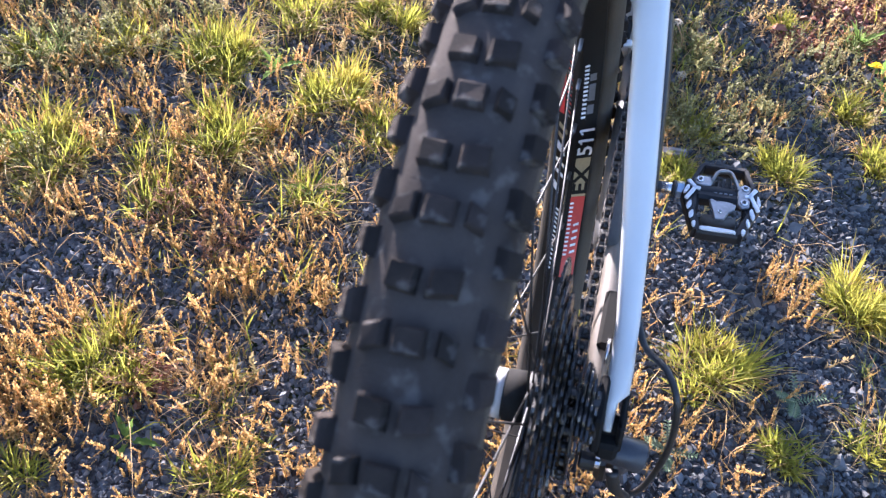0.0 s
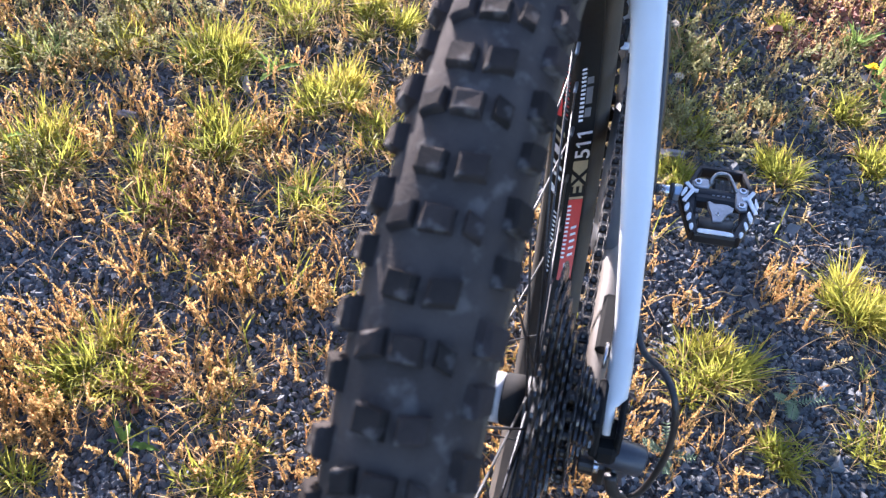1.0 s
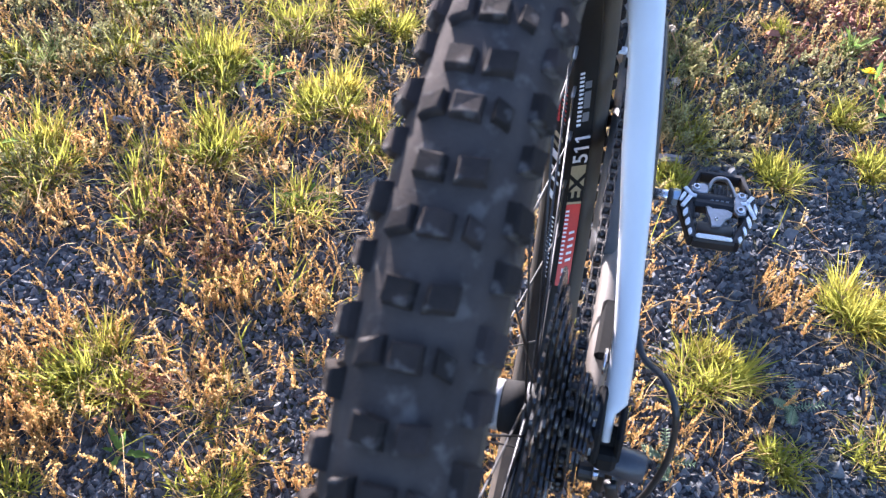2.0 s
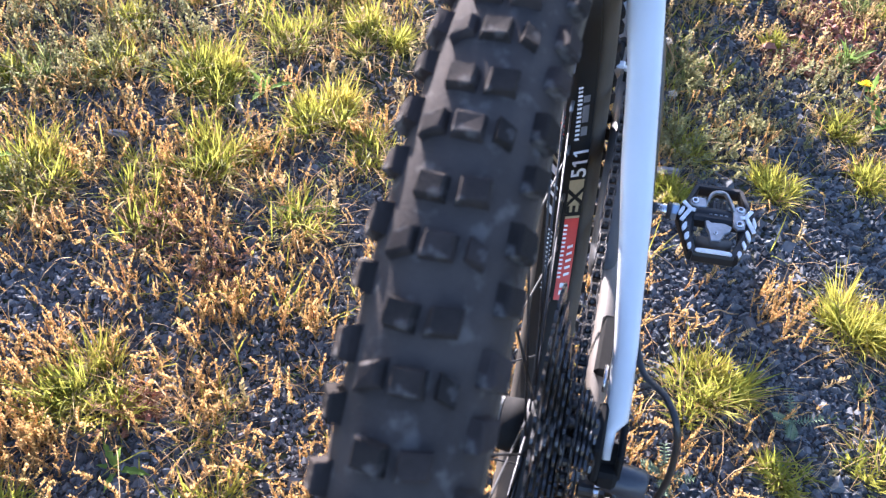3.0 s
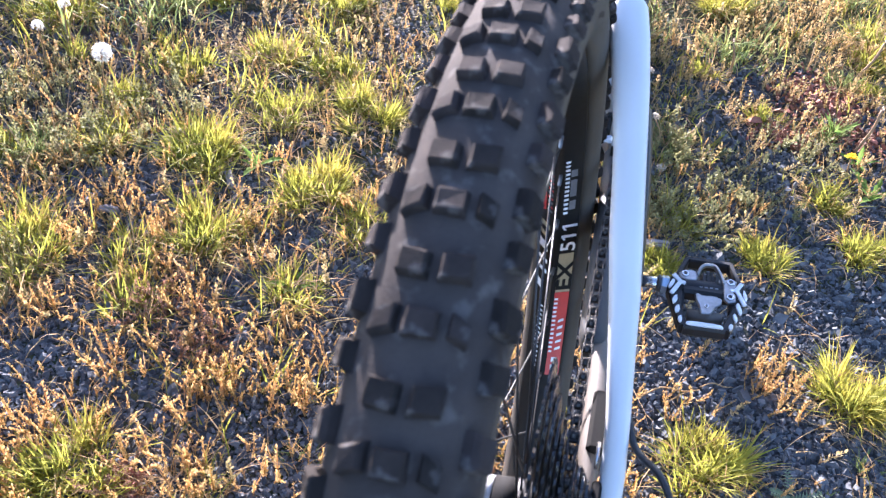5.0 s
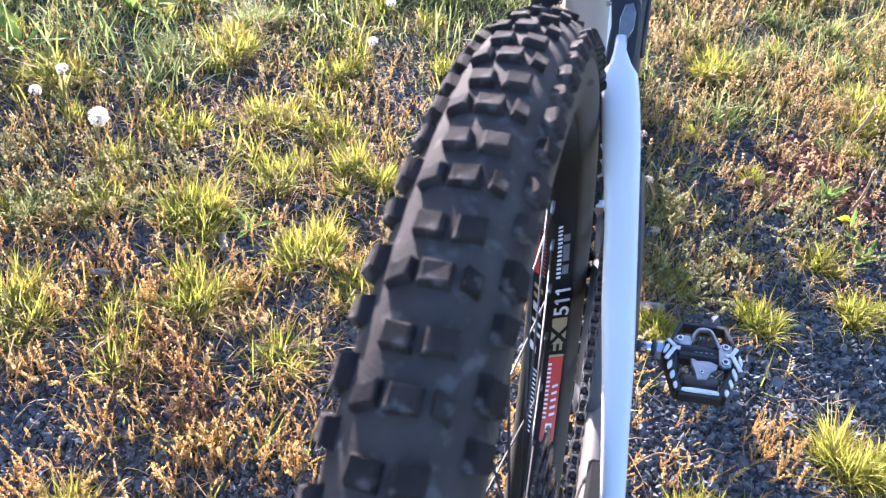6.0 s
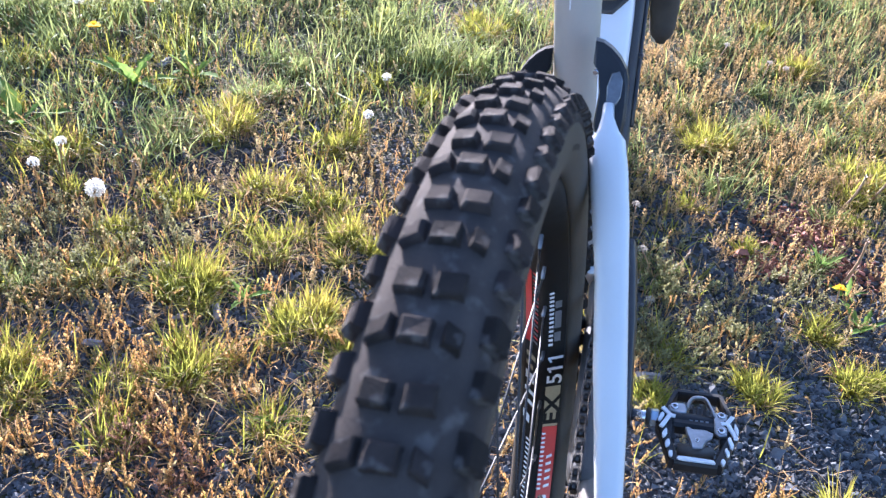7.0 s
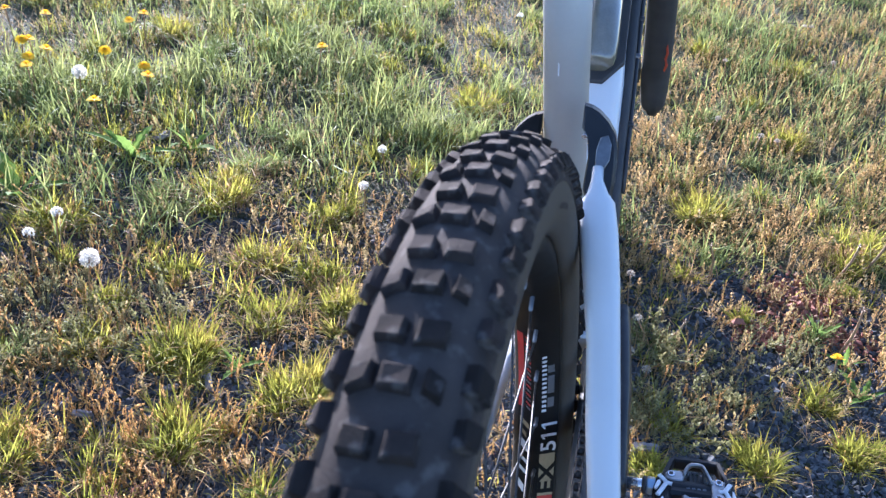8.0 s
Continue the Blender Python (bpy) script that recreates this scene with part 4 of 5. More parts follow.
def fallen_stalk(a, b, rise, r, mat, label):
    """A thin stalk lying over the stones between two spots, with a side shoot."""
    ob = thing("fallen_stalk", label, "stem", pose(a[0], a[1], float(lump(np.array(a[0]), np.array(a[1])))), "fallen stalks")
    d = Vector((b[0] - a[0], b[1] - a[1], 0))
    side = Vector((-d.y, d.x, 0))
    line = spline([(0, 0, 0.004), tuple(d * 0.35 + side * 0.05 + Vector((0, 0, 0.006 + rise))), tuple(d * 0.7 - side * 0.04 + Vector((0, 0, 0.005 + rise * 0.7))), tuple(d + Vector((0, 0, 0.005)))], 5)
    part("stalk", face_mesh("stalk", sweep(line, [r] * 12 + [r * 0.7] * 4, [r] * 12 + [r * 0.7] * 4, 6, side=(0, 0, 1)), mat, True), ob)
    shoot = [line[8], tuple(Vector(line[8]) + d * 0.16 + side * 0.16 + Vector((0, 0, 0.008)))]
    part("side_shoot", face_mesh("side_shoot", sweep(shoot, [r * 0.7, r * 0.4], [r * 0.7, r * 0.4], 5, side=(0, 0, 1)), mat, True), ob)


for a, b, rise, r, mat in (((0.112, 0.408), (0.190, 0.446), 0.010, 0.0011, STRAW), ((0.19, 0.45), (0.232, 0.462), 0.004, 0.0009, STRAW), ((-0.319, 0.243), (-0.258, 0.203), 0.006, 0.0010, BARK),
                           ((-0.316, 0.070), (-0.255, 0.071), 0.012, 0.0013, BLADE), ((0.29, 0.63), (0.35, 0.60), 0.006, 0.0009, STRAW)):
    fallen_stalk(a, b, rise, r, mat, "thin dry stalk lying across the gravel")


def silver_leaf_shape():
    v, f = [], []
    for i in range(9):
        for sgn in (-1, 1):
            x = 0.006 * i
            ln = 0.016 * math.sin(0.5 + 2.3 * i / 9)
            k = len(v)
            v += [(x, 0, 0.004 + 0.002 * i), (x + 0.004, sgn * ln * 0.5, 0.006 + 0.002 * i), (x + 0.007, sgn * ln, 0.004 + 0.002 * i), (x + 0.006, sgn * 0.001, 0.004 + 0.002 * i)]
            f.append((k, k + 1, k + 2, k + 3))
    return v, f


SILVER = face_mesh("leaf", silver_leaf_shape(), GREY_LEAF)
for x, y, n in ((0.300, 0.310, 4), (0.155, 0.20, 4)):
    ob = thing("silverweed", "silvery green feathered leaves lying on gravel", "plant", pose(x, y, float(lump(np.array(x), np.array(y))) + 0.006), "silverweed plants")
    for i in range(n):
        part("leaf", SILVER, ob, "", pose(0, 0, 0, 0, random.uniform(-15, 5), i * 360 / n + random.uniform(-20, 20)) @ Matrix.Scale(0.62, 4))


# ---------------------------------------------------------------- bicycle
# Bike space: axle of the rear wheel at (0, 0, RW) of the bike, x to the drive side, y forwards; it leans 7.3 degrees to its left.
RW = 0.372
WHEEL_TOE = Matrix.Rotation(radians(-0.45), 4, "Z")
BIKE = thing("mountain_bike", "white full-suspension mountain bike with black knobbly tyres standing on gravel", "bicycle", pose(0, 0, 0, 0, -7.3, 0))
AXLE = pose(0, 0, RW)


def bike_part(name, shape, mat, label="", smooth=False):
    return part(name, face_mesh(name, shape, mat, smooth), BIKE, label, AXLE)


def sub(name, shape, mat, parent, label="", smooth=False, m=None):
    return part(name, face_mesh(name, shape, mat, smooth), parent, label, m)


def turn(deg):
    """Roll round the axle; degrees from the top, forwards."""
    return Matrix.Rotation(-radians(deg), 4, "X")


# tyre: an oval casing with blocks on it
CW, CH, CR, SQUARE = 0.0278, 0.0305, 0.3398, 0.85


def casing(a):
    """The casing's section at angle a (radians from the crown): x and radius."""
    s, c = math.sin(a), math.cos(a)
    return CW * math.copysign(abs(s) ** SQUARE, s), CR + CH * math.copysign(abs(c) ** SQUARE, c)



def casing_profile():
    prof = []
    for i in range(25):
        a = radians(-142 + 284 * i / 24)
        prof.append(casing(a))
    inner = [(0.0150, 0.3160), (-0.0150, 0.3160)]
    return prof + inner


def block(phi, width, length, height, skew=0.0, ramp=0.3, sink=0.0025):
    """A tread block at angle phi across the casing, with sloped flanks and a broken top edge."""
    a = radians(phi)
    x, r = casing(a)
    (x0, r0), (x1, r1) = casing(a - 0.02), casing(a + 0.02)
    p = Vector((x, 0, r))
    n = Vector((r0 - r1, 0, x1 - x0)).normalized()
    u, t = Vector((n.z, 0, -n.x)), Vector((0, 1, 0))
    v = []
    for h, k in ((-sink, 1.13), (height * 0.55, 1.04), (height * 0.86, 0.98), (height, 0.84)):
        for su, st in ((-1, -1), (1, -1), (1, 1), (-1, 1)):
            lead = (1 - ramp * 0.35 * (h > 0)) if st > 0 else 1.0
            q = p + n * h + u * (su * width / 2 * k) + t * (st * length / 2 * k * lead + su * skew)
            v.append(tuple(q))
    f = [(3, 2, 1, 0), (12, 13, 14, 15)]
    for lvl in range(3):
        for q in range(4):
            w = (q + 1) % 4
            f.append((4 * lvl + q, 4 * lvl + w, 4 * lvl + 4 + w, 4 * lvl + 4 + q))
    return v, f


def phi_at(x):
    return math.copysign(math.degrees(math.asin(min(1, (abs(x) / CW) ** (1 / SQUARE)))), x)


ROW_A = [block(phi_at(s * 0.0072), 0.0106, 0.0100, 0.0049, s * 0.0008) for s in (-1, 1)]
ROW_B = [block(0, 0.0110, 0.0098, 0.0049), block(phi_at(-0.0122), 0.0086, 0.0094, 0.0048, 0.0012), block(phi_at(0.0122), 0.0066, 0.0088, 0.0046, -0.0012)]
SHOULDER_A = [block(s * 56, 0.0100, 0.0122, 0.0060, 0, 0.4) for s in (-1, 1)]
SHOULDER_B = [block(s * 56, 0.0092, 0.0110, 0.0057, s * 0.0012, 0.4) for s in (-1, 1)]


def wheel_tyre(name, label, lo, hi, offset, m):
    tyre = part(name, face_mesh(name, lathe(casing_profile(), 120), SIDEWALL, True), BIKE, label, m)
    kinds = {}
    rest = []
    for k in range(50):
        for ang, row in ((-4.5 + offset + 7.2 * k, ROW_A + SHOULDER_A), (-0.6 + offset + 7.2 * k, ROW_B + SHOULDER_B)):
            for q, shape in enumerate(row):
                ang = (ang + 180) % 360 - 180
                if q == len(row) - 2:
                    ang -= 1.75
                if lo <= ang <= hi:
                    key = (len(row), q, k % 3)
                    if key not in kinds:
                        worn = [tuple(c + random.uniform(-0.0005, 0.0005) for c in p) for p in shape[0]]
                        kinds[key] = face_mesh("tread_knob", (worn, shape[1]), RUBBER)
                    part("tread_knob", kinds[key], tyre, "", turn(ang))
                else:
                    rest.append(moved(shape, turn(ang)))
    if rest:
        part("tread", face_mesh("tread", joined(*rest), RUBBER), tyre, "rest of the knobbly tread")["kind"] = "stuff"
    band = [(casing(radians(a))[0] * 1.01, casing(radians(a))[1] + 0.0006) for a in range(-78, 79, 6)]
    part("tread_base", face_mesh("tread_base", lathe(band, 120, closed=False), TREAD_DUST, True), tyre, "dusty black tread rubber")
    return tyre


rear_tyre = wheel_tyre("rear_tyre", "dusty black knobbly rear tyre", -82, 50, 0.0, AXLE @ WHEEL_TOE @ Matrix.Translation((0.0014, 0, 0)))

scuff = [(casing(radians(a))[0] * 1.012, casing(radians(a))[1] + 0.0004) for a in (96, 99, 102)]
part("scuff_mark", face_mesh("scuff_mark", lathe(scuff, 10, 24, 33, closed=False), TREAD_DUST, True), rear_tyre, "pale scuff on the sidewall")

# rim: a deep box with slanting flanks
RIM_OUT, RIM_IN = (0.0180, 0.3055), (0.0030, 0.2975)
rim_profile = [(-0.0160, 0.3180), (-0.0178, 0.3165), (-RIM_OUT[0], RIM_OUT[1]), (-RIM_IN[0], RIM_IN[1]), (-0.0015, 0.2968), (0.0015, 0.2968),
               (RIM_IN[0], RIM_IN[1]), RIM_OUT, (0.0178, 0.3165), (0.0160, 0.3180), (0.0135, 0.3110), (-0.0135, 0.3110)]
rear_rim = bike_part("rear_rim", lathe(rim_profile, 144), RIM_BLACK, "black aluminium rim with white, gold and red decals", True)
rear_rim.matrix_basis = AXLE @ WHEEL_TOE


def on_flank(u, k, side, lift=0.0004):
    """A point of the rim's flank: u degrees round, k from the tyre (0) to the spokes (1)."""
    x = RIM_OUT[0] + (RIM_IN[0] - RIM_OUT[0]) * k
    r = RIM_OUT[1] + (RIM_IN[1] - RIM_OUT[1]) * k
    nx, nr = RIM_OUT[1] - RIM_IN[1], RIM_IN[0] - RIM_OUT[0]
    ln = math.hypot(nx, nr)
    x, r = x + nx / ln * lift, r + nr / ln * lift
    a = radians(u)
    return side * x, r * math.sin(a), r * math.cos(a)


def flank_patch(u0, u1, k0, k1, side=1, lift=0.0004, slant=0.0):
    n = max(1, int(abs(u1 - u0) / 1.5))
    v, f = [], []
    for i in range(n + 1):
        u = u0 + (u1 - u0) * i / n
        v += [on_flank(u, k0, side, lift), on_flank(u + slant, k1, side, lift)]
    for i in range(n):
        face = (2 * i, 2 * i + 1, 2 * i + 3, 2 * i + 2)
        f.append(face if side > 0 else face[::-1])
    return v, f


def lettering(text, u0, k0, tall, mat, name, stretch=1.0, bold=0.0):
    """Letters bent onto the drive-side flank, read towards the top of the wheel, heads towards the spokes."""
    data = bpy.data.curves.new(name, "FONT")
    data.body, data.size, data.offset = text, 1.0, bold
    ob = bpy.data.objects.new(name, data)
    scene.collection.objects.link(ob)
    me = bpy.data.meshes.new_from_object(ob.evaluated_get(bpy.context.evaluated_depsgraph_get()))
    bpy.data.objects.remove(ob)
    flank = math.hypot(RIM_OUT[0] - RIM_IN[0], RIM_OUT[1] - RIM_IN[1])
    scale = tall / 0.70
    for v in me.vertices:
        v.co = on_flank(u0 - math.degrees(v.co.x * scale * stretch / 0.304), k0 + v.co.y * scale / flank, 1, 0.0008)
    me.materials.clear()
    me.materials.append(mat)
    me.name = name
    return part(name, me, rear_rim, "", None)


# drive-side decals
for i in range(13):
    u = 74.8 + i * 1.08
    sub("decal_tick", flank_patch(u, u + 0.55, 0.70, 0.94), DECAL_WHITE, rear_rim)
for u0, u1 in ((77.4, 79.2), (80.0, 84.2), (85.2, 87.4)):
    sub("decal_square", flank_patch(u0, u1, 0.28, 0.64), DECAL_GREY, rear_rim)
lettering("511", 97.2, 0.07, 0.0146, DECAL_WHITE, "decal_number", 1.22, 0.014)
for u in (91.1, 93.4):
    flag = [on_flank(u + a, k, 1, 0.0008) for a, k in ((0.10, 0.93), (0.10, 0.80), (1.05, 0.66), (1.05, 0.79))]
    sub("decal_number_flag", (flag, [(0, 1, 2, 3)]), DECAL_WHITE, rear_rim)
sub("gold_patch", flank_patch(97.6, 106.15, 0.06, 0.94), GOLD, rear_rim, "gold decal patch")
lettering("EX", 105.8, 0.07, 0.0146, RIM_BLACK, "decal_letters", 1.30, 0.034)
sub("red_patch", flank_patch(106.2, 123.5, 0.06, 0.94), RED, rear_rim, "red decal patch")
for i in range(13):
    u = 107.4 + i * 0.92
    sub("decal_tick", flank_patch(u, u + 0.42, 0.72, 0.94, 1, 0.0009), DECAL_WHITE, rear_rim)
for i in range(5):
    u = 111.8 + i * 1.45
    sub("decal_bar", flank_patch(u, u + 0.55, 0.22, 0.55, 1, 0.0009, 0.35), DECAL_WHITE, rear_rim)
for u in (119.9, 121.4):
    sub("decal_bar", flank_patch(u, u + 0.95, 0.30, 0.68, 1, 0.0009), DECAL_WHITE, rear_rim)
# far-side decals
sub("red_patch", flank_patch(70.0, 88.4, 0.02, 0.40, -1), RED, rear_rim, "red decal patch")
for i in range(18):
    u = 70.2 + i * 1.02
    sub("decal_tick", flank_patch(u, u + 0.45, 0.50, 0.82, -1, 0.0006, 0.6), DECAL_GREY if i % 2 else RED, rear_rim)
for u0, u1, k1 in ((90.5, 91.6, 0.75), (92.6, 93.6, 0.6), (94.8, 96.6, 0.72), (98.4, 99.2, 0.78), (100.6, 101.4, 0.78), (103.4, 105.0, 0.6)):
    sub("decal_bar", flank_patch(u0, u1, 0.15, k1, -1, 0.0006, 1.2), GOLD if u0 < 94 else DECAL_WHITE, rear_rim)
for i in range(14):
    u = 109 + i * 0.95
    sub("decal_tick", flank_patch(u, u + 0.35, 0.50, 0.80, -1, 0.0006, 0.5), DECAL_WHITE, rear_rim)

# nipples, spokes and hub
NIPPLE = face_mesh("nipple", sweep([(0, 0, 0.285), (0, 0, 0.2870), (0, 0, 0.2975)], [0.0013, 0.0018, 0.0018], [0.0013, 0.0018, 0.0018], 6), DARK_STEEL)
FIRST = 44.6
for i in range(32):
    part("nipple", NIPPLE, rear_rim, "", turn(FIRST + 11.25 * i))
    side = 1 if i % 2 else -1
    cross = 67 if (i // 2) % 2 else -67
    fx, fr = (0.020, 0.0195) if side > 0 else (-0.034, 0.0285)
    a = radians(cross)
    ob = part("spoke", face_mesh("spoke", rod((fx, fr * math.sin(a), fr * math.cos(a)), (0, 0, 0.287), 0.0009, 8), SPOKE, True), BIKE, "", AXLE @ WHEEL_TOE @ turn(FIRST + 11.25 * i))
hub = bike_part("rear_hub", lathe([(-0.060, 0.010), (-0.060, 0.016), (-0.040, 0.017), (-0.037, 0.030), (-0.032, 0.030), (-0.029, 0.018), (-0.012, 0.0165),
                                   (0.000, 0.0170), (0.0150, 0.0180), (0.0175, 0.0205), (0.0215, 0.0205), (0.024, 0.019), (0.07, 0.017), (0.07, 0.010)], 40), GUARD, "black hub shell with a white band", True)
sub("white_band", lathe([(-0.0105, 0.0150), (-0.0105, 0.0183), (-0.0004, 0.0186), (-0.0004, 0.0150)], 40), WHITE_PAINT, hub, "white band", True)
sub("black_sleeve", lathe([(0.0006, 0.0150), (0.0006, 0.0190), (0.0180, 0.0198), (0.0180, 0.0150)], 40), MATTE_BLACK, hub, "black sleeve", True)

# cassette
TEETH = (51, 45, 39, 33, 28, 24, 21, 18, 16, 14, 12, 10)
cassette = bike_part("cassette", lathe([(0.026, 0.010), (0.026, 0.020), (0.068, 0.020), (0.070, 0.016), (0.070, 0.010)], 32), BLACK_METAL, "twelve-speed cassette of oily dark steel sprockets", True)


def sprocket(x, teeth, thick=0.0019):
    r = teeth * 0.0127 / (2 * math.pi)
    v, f = [], []
    n = teeth * 4
    for i in range(n):
        a = 2 * math.pi * i / n
        rr = r + (0.0026, 0.0034, 0.0, -0.0026)[i % 4]
        hole = max(0.012, r - (0.020 if teeth > 20 else 0.02))
        for xx, q in ((x - thick / 2, hole), (x - thick / 2, rr), (x + thick / 2, rr), (x + thick / 2, hole)):
            v.append((xx, q * math.sin(a), q * math.cos(a)))
    for i in range(n):
        j = (i + 1) % n
        for q in range(4):
            w = (q + 1) % 4
            f.append((4 * i + q, 4 * i + w, 4 * j + w, 4 * j + q))
    return v, f


for i, t in enumerate(TEETH):
    x = 0.0285 + 0.00345 * i
    s = sub("sprocket", sprocket(x, t), SPROCKET, cassette)
    if t > 20:
        for arm in range(6):
            a = arm * 60 + i * 9
            r1 = t * 0.0127 / (2 * math.pi) - 0.018
            arm_shape = moved(bevel_box((0.0022, 0.009, max(0.004, r1 - 0.016)), (x, 0, (r1 + 0.018) / 2), 0.0006), turn(a))
            sub("spider_arm", arm_shape, BLACK_METAL, cassette)


# chain: upper run to the chainring and round the front of it, lower run to the mech
def chain_link(outer):
    """One link along y, 12.7 mm pitch: two figure-eight plates and rollers."""
    shapes = []
    gap = 0.0029 if outer else 0.0019
    for s in (-1, 1):
        outline = []
        for i in range(14):
            a = 2 * math.pi * i / 14
            y, z = math.cos(a), math.sin(a)
            outline.append((0.00635 * (1 if y > 0 else -1) + 0.0042 * y, (0.0042 - 0.0013 * (1 - abs(y))) * z))
        v, f = slab(outline, gap, gap + 0.001, 0.0003)
        shapes.append(([(s * z, x, y) for x, y, z in v], f if s > 0 else [q[::-1] for q in f]))
    shapes += [disc(-0.0040, 0.0040, 0.0019, 8, y, 0) for y in (-0.00635, 0.00635)]
    if not outer:
        shapes += [disc(-0.0018, 0.0018, 0.0038, 10, y, 0) for y in (-0.00635, 0.00635)]
    return joined(*shapes)


LINKS = [face_mesh("chain_link", chain_link(o), CHAIN) for o in (False, True)]
chain = part("chain", face_mesh("chain", disc(-0.0041, 0.0041, 0.0018, 8), CHAIN), BIKE, "dark steel bicycle chain", AXLE @ Matrix.Translation((0.0495, 0.03, 0.047)))
COG_R, RING_R, RING_Y, RING_Z = 24 * 0.0127 / 6.2832, 32 * 0.0127 / 6.2832, 0.475, -0.015


def lay_links(points, start=0):
    """Links along a polyline, pitch by pitch."""
    pts = [Vector(p) for p in points]
    seg, at, k = 0, 0.0, start
    pos = pts[0]
    while seg < len(pts) - 1:
        need = 0.0127
        p0 = pos.copy()
        while seg < len(pts) - 1 and (pts[seg + 1] - pos).length < need:
            need -= (pts[seg + 1] - pos).length
            pos = pts[seg + 1]
            seg += 1
        if seg >= len(pts) - 1:
            break
        pos = pos + (pts[seg + 1] - pos).normalized() * need
        d = (pos - p0).normalized()
        yaw, pitch = math.atan2(-d.x, math.hypot(d.y, d.z)), math.atan2(d.z, d.y)
        m = Matrix.Translation((p0 + pos) / 2) @ Matrix.Rotation(pitch, 4, "X") @ Matrix.Rotation(yaw, 4, "Z")
        part("chain_link", LINKS[k % 2], chain, "", Matrix.Translation((-0.0495, -0.03, -0.047)) @ m)
        k += 1


on_cog = [(0.0495, COG_R * math.sin(radians(a)), COG_R * math.cos(radians(a))) for a in range(-110, 8, 8)]
top_run = [(0.0495, 0.01, COG_R), (0.0480, 0.20, 0.050), (0.0455, RING_Y, RING_Z + RING_R)]
on_ring = [(0.0455, RING_Y + RING_R * math.sin(radians(a)), RING_Z + RING_R * math.cos(radians(a))) for a in range(8, 181, 10)]
low_run = [(0.0455, RING_Y, RING_Z - RING_R), (0.050, 0.05, -0.150)]
lay_links(on_cog + top_run + on_ring + low_run)
ring = bike_part("chainring", moved(sprocket(0.0, 32, 0.002), Matrix.Translation((0.0455, RING_Y, RING_Z))), BLACK_METAL, "black chainring")

bike_part("bash_guard", disc(0.0385, 0.0420, 0.0690, 48, RING_Y, RING_Z, 0.03), MATTE_BLACK, "matt black guard behind the chainring")
guide = bike_part("chain_guide", joined(bevel_box((0.005, 0.030, 0.016), (0.0345, 0.372, 0.058), 0.002), bevel_box((0.020, 0.010, 0.006), (0.0410, 0.380, 0.064), 0.002)), MATTE_BLACK, "black chain guide over the chain")
sub("guide_tab", joined(bevel_box((0.0085, 0.010, 0.004), (0.0362, 0.354, 0.0575), 0.0015), bevel_box((0.004, 0.006, 0.004), (0.0420, 0.350, 0.0570), 0.001)), WHITE_PAINT, guide, "pale plastic tab")

# rear mech
barrel = sweep([(0.0770, -0.004, -0.036), (0.0785, -0.004, -0.0365), (0.1050, -0.003, -0.044), (0.1065, -0.003, -0.0445)], [0.0102, 0.0118, 0.0122, 0.0105], [0.0102, 0.0118, 0.0122, 0.0105], 24, side=(0, 1, 0))
mech = bike_part("rear_derailleur", joined(barrel, bevel_box((0.017, 0.022, 0.030), (0.090, 0.004, -0.062), 0.005)), PLASTIC, "dark blue-black rear derailleur", True)
sub("knuckle", joined(bevel_box((0.012, 0.030, 0.034), (0.079, 0.012, -0.083), 0.004), disc(0.060, 0.092, 0.010, 20, 0.02, -0.105)), BLACK_METAL, mech)
sub("clamp", sweep(spline([(0.086, -0.012, -0.058), (0.090, -0.016, -0.075), (0.097, -0.012, -0.092), (0.099, -0.006, -0.104)], 4), 0.005, 0.003, 10, 3), BLACK_METAL, mech, "black cable clamp arm", True)
sub("cage_plate", moved(bevel_box((0.0025, 0.024, 0.105), (0, 0, 0), 0.001), Matrix.Translation((0.058, 0.035, -0.135)) @ Matrix.Rotation(0.5, 4, "X")), BLACK_METAL, mech)
sub("cage_plate", moved(bevel_box((0.0025, 0.024, 0.105), (0, 0, 0), 0.001), Matrix.Translation((0.042, 0.035, -0.135)) @ Matrix.Rotation(0.5, 4, "X")), BLACK_METAL, mech)
for y, z in ((0.016, -0.100), (0.056, -0.168)):
    sub("jockey_wheel", moved(sprocket(0, 12, 0.0035), Matrix.Translation((0.050, y, z))), PLASTIC, mech)
sub("bolt", disc(0.072, 0.0765, 0.0055, 14, -0.006, -0.060), STEEL, mech)
bike_part("gear_cable", sweep(spline([(0.080, 0.075, 0.045), (0.0912, 0.045, 0.031), (0.1085, 0.02, 0.040), (0.1190, 0.0, 0.0295), (0.1220, 0.0, -0.033), (0.1130, 0.0, -0.093), (0.100, -0.004, -0.110)], 8), 0.0026, 0.0026, 10), CABLE, "black gear cable housing in a loop", True)

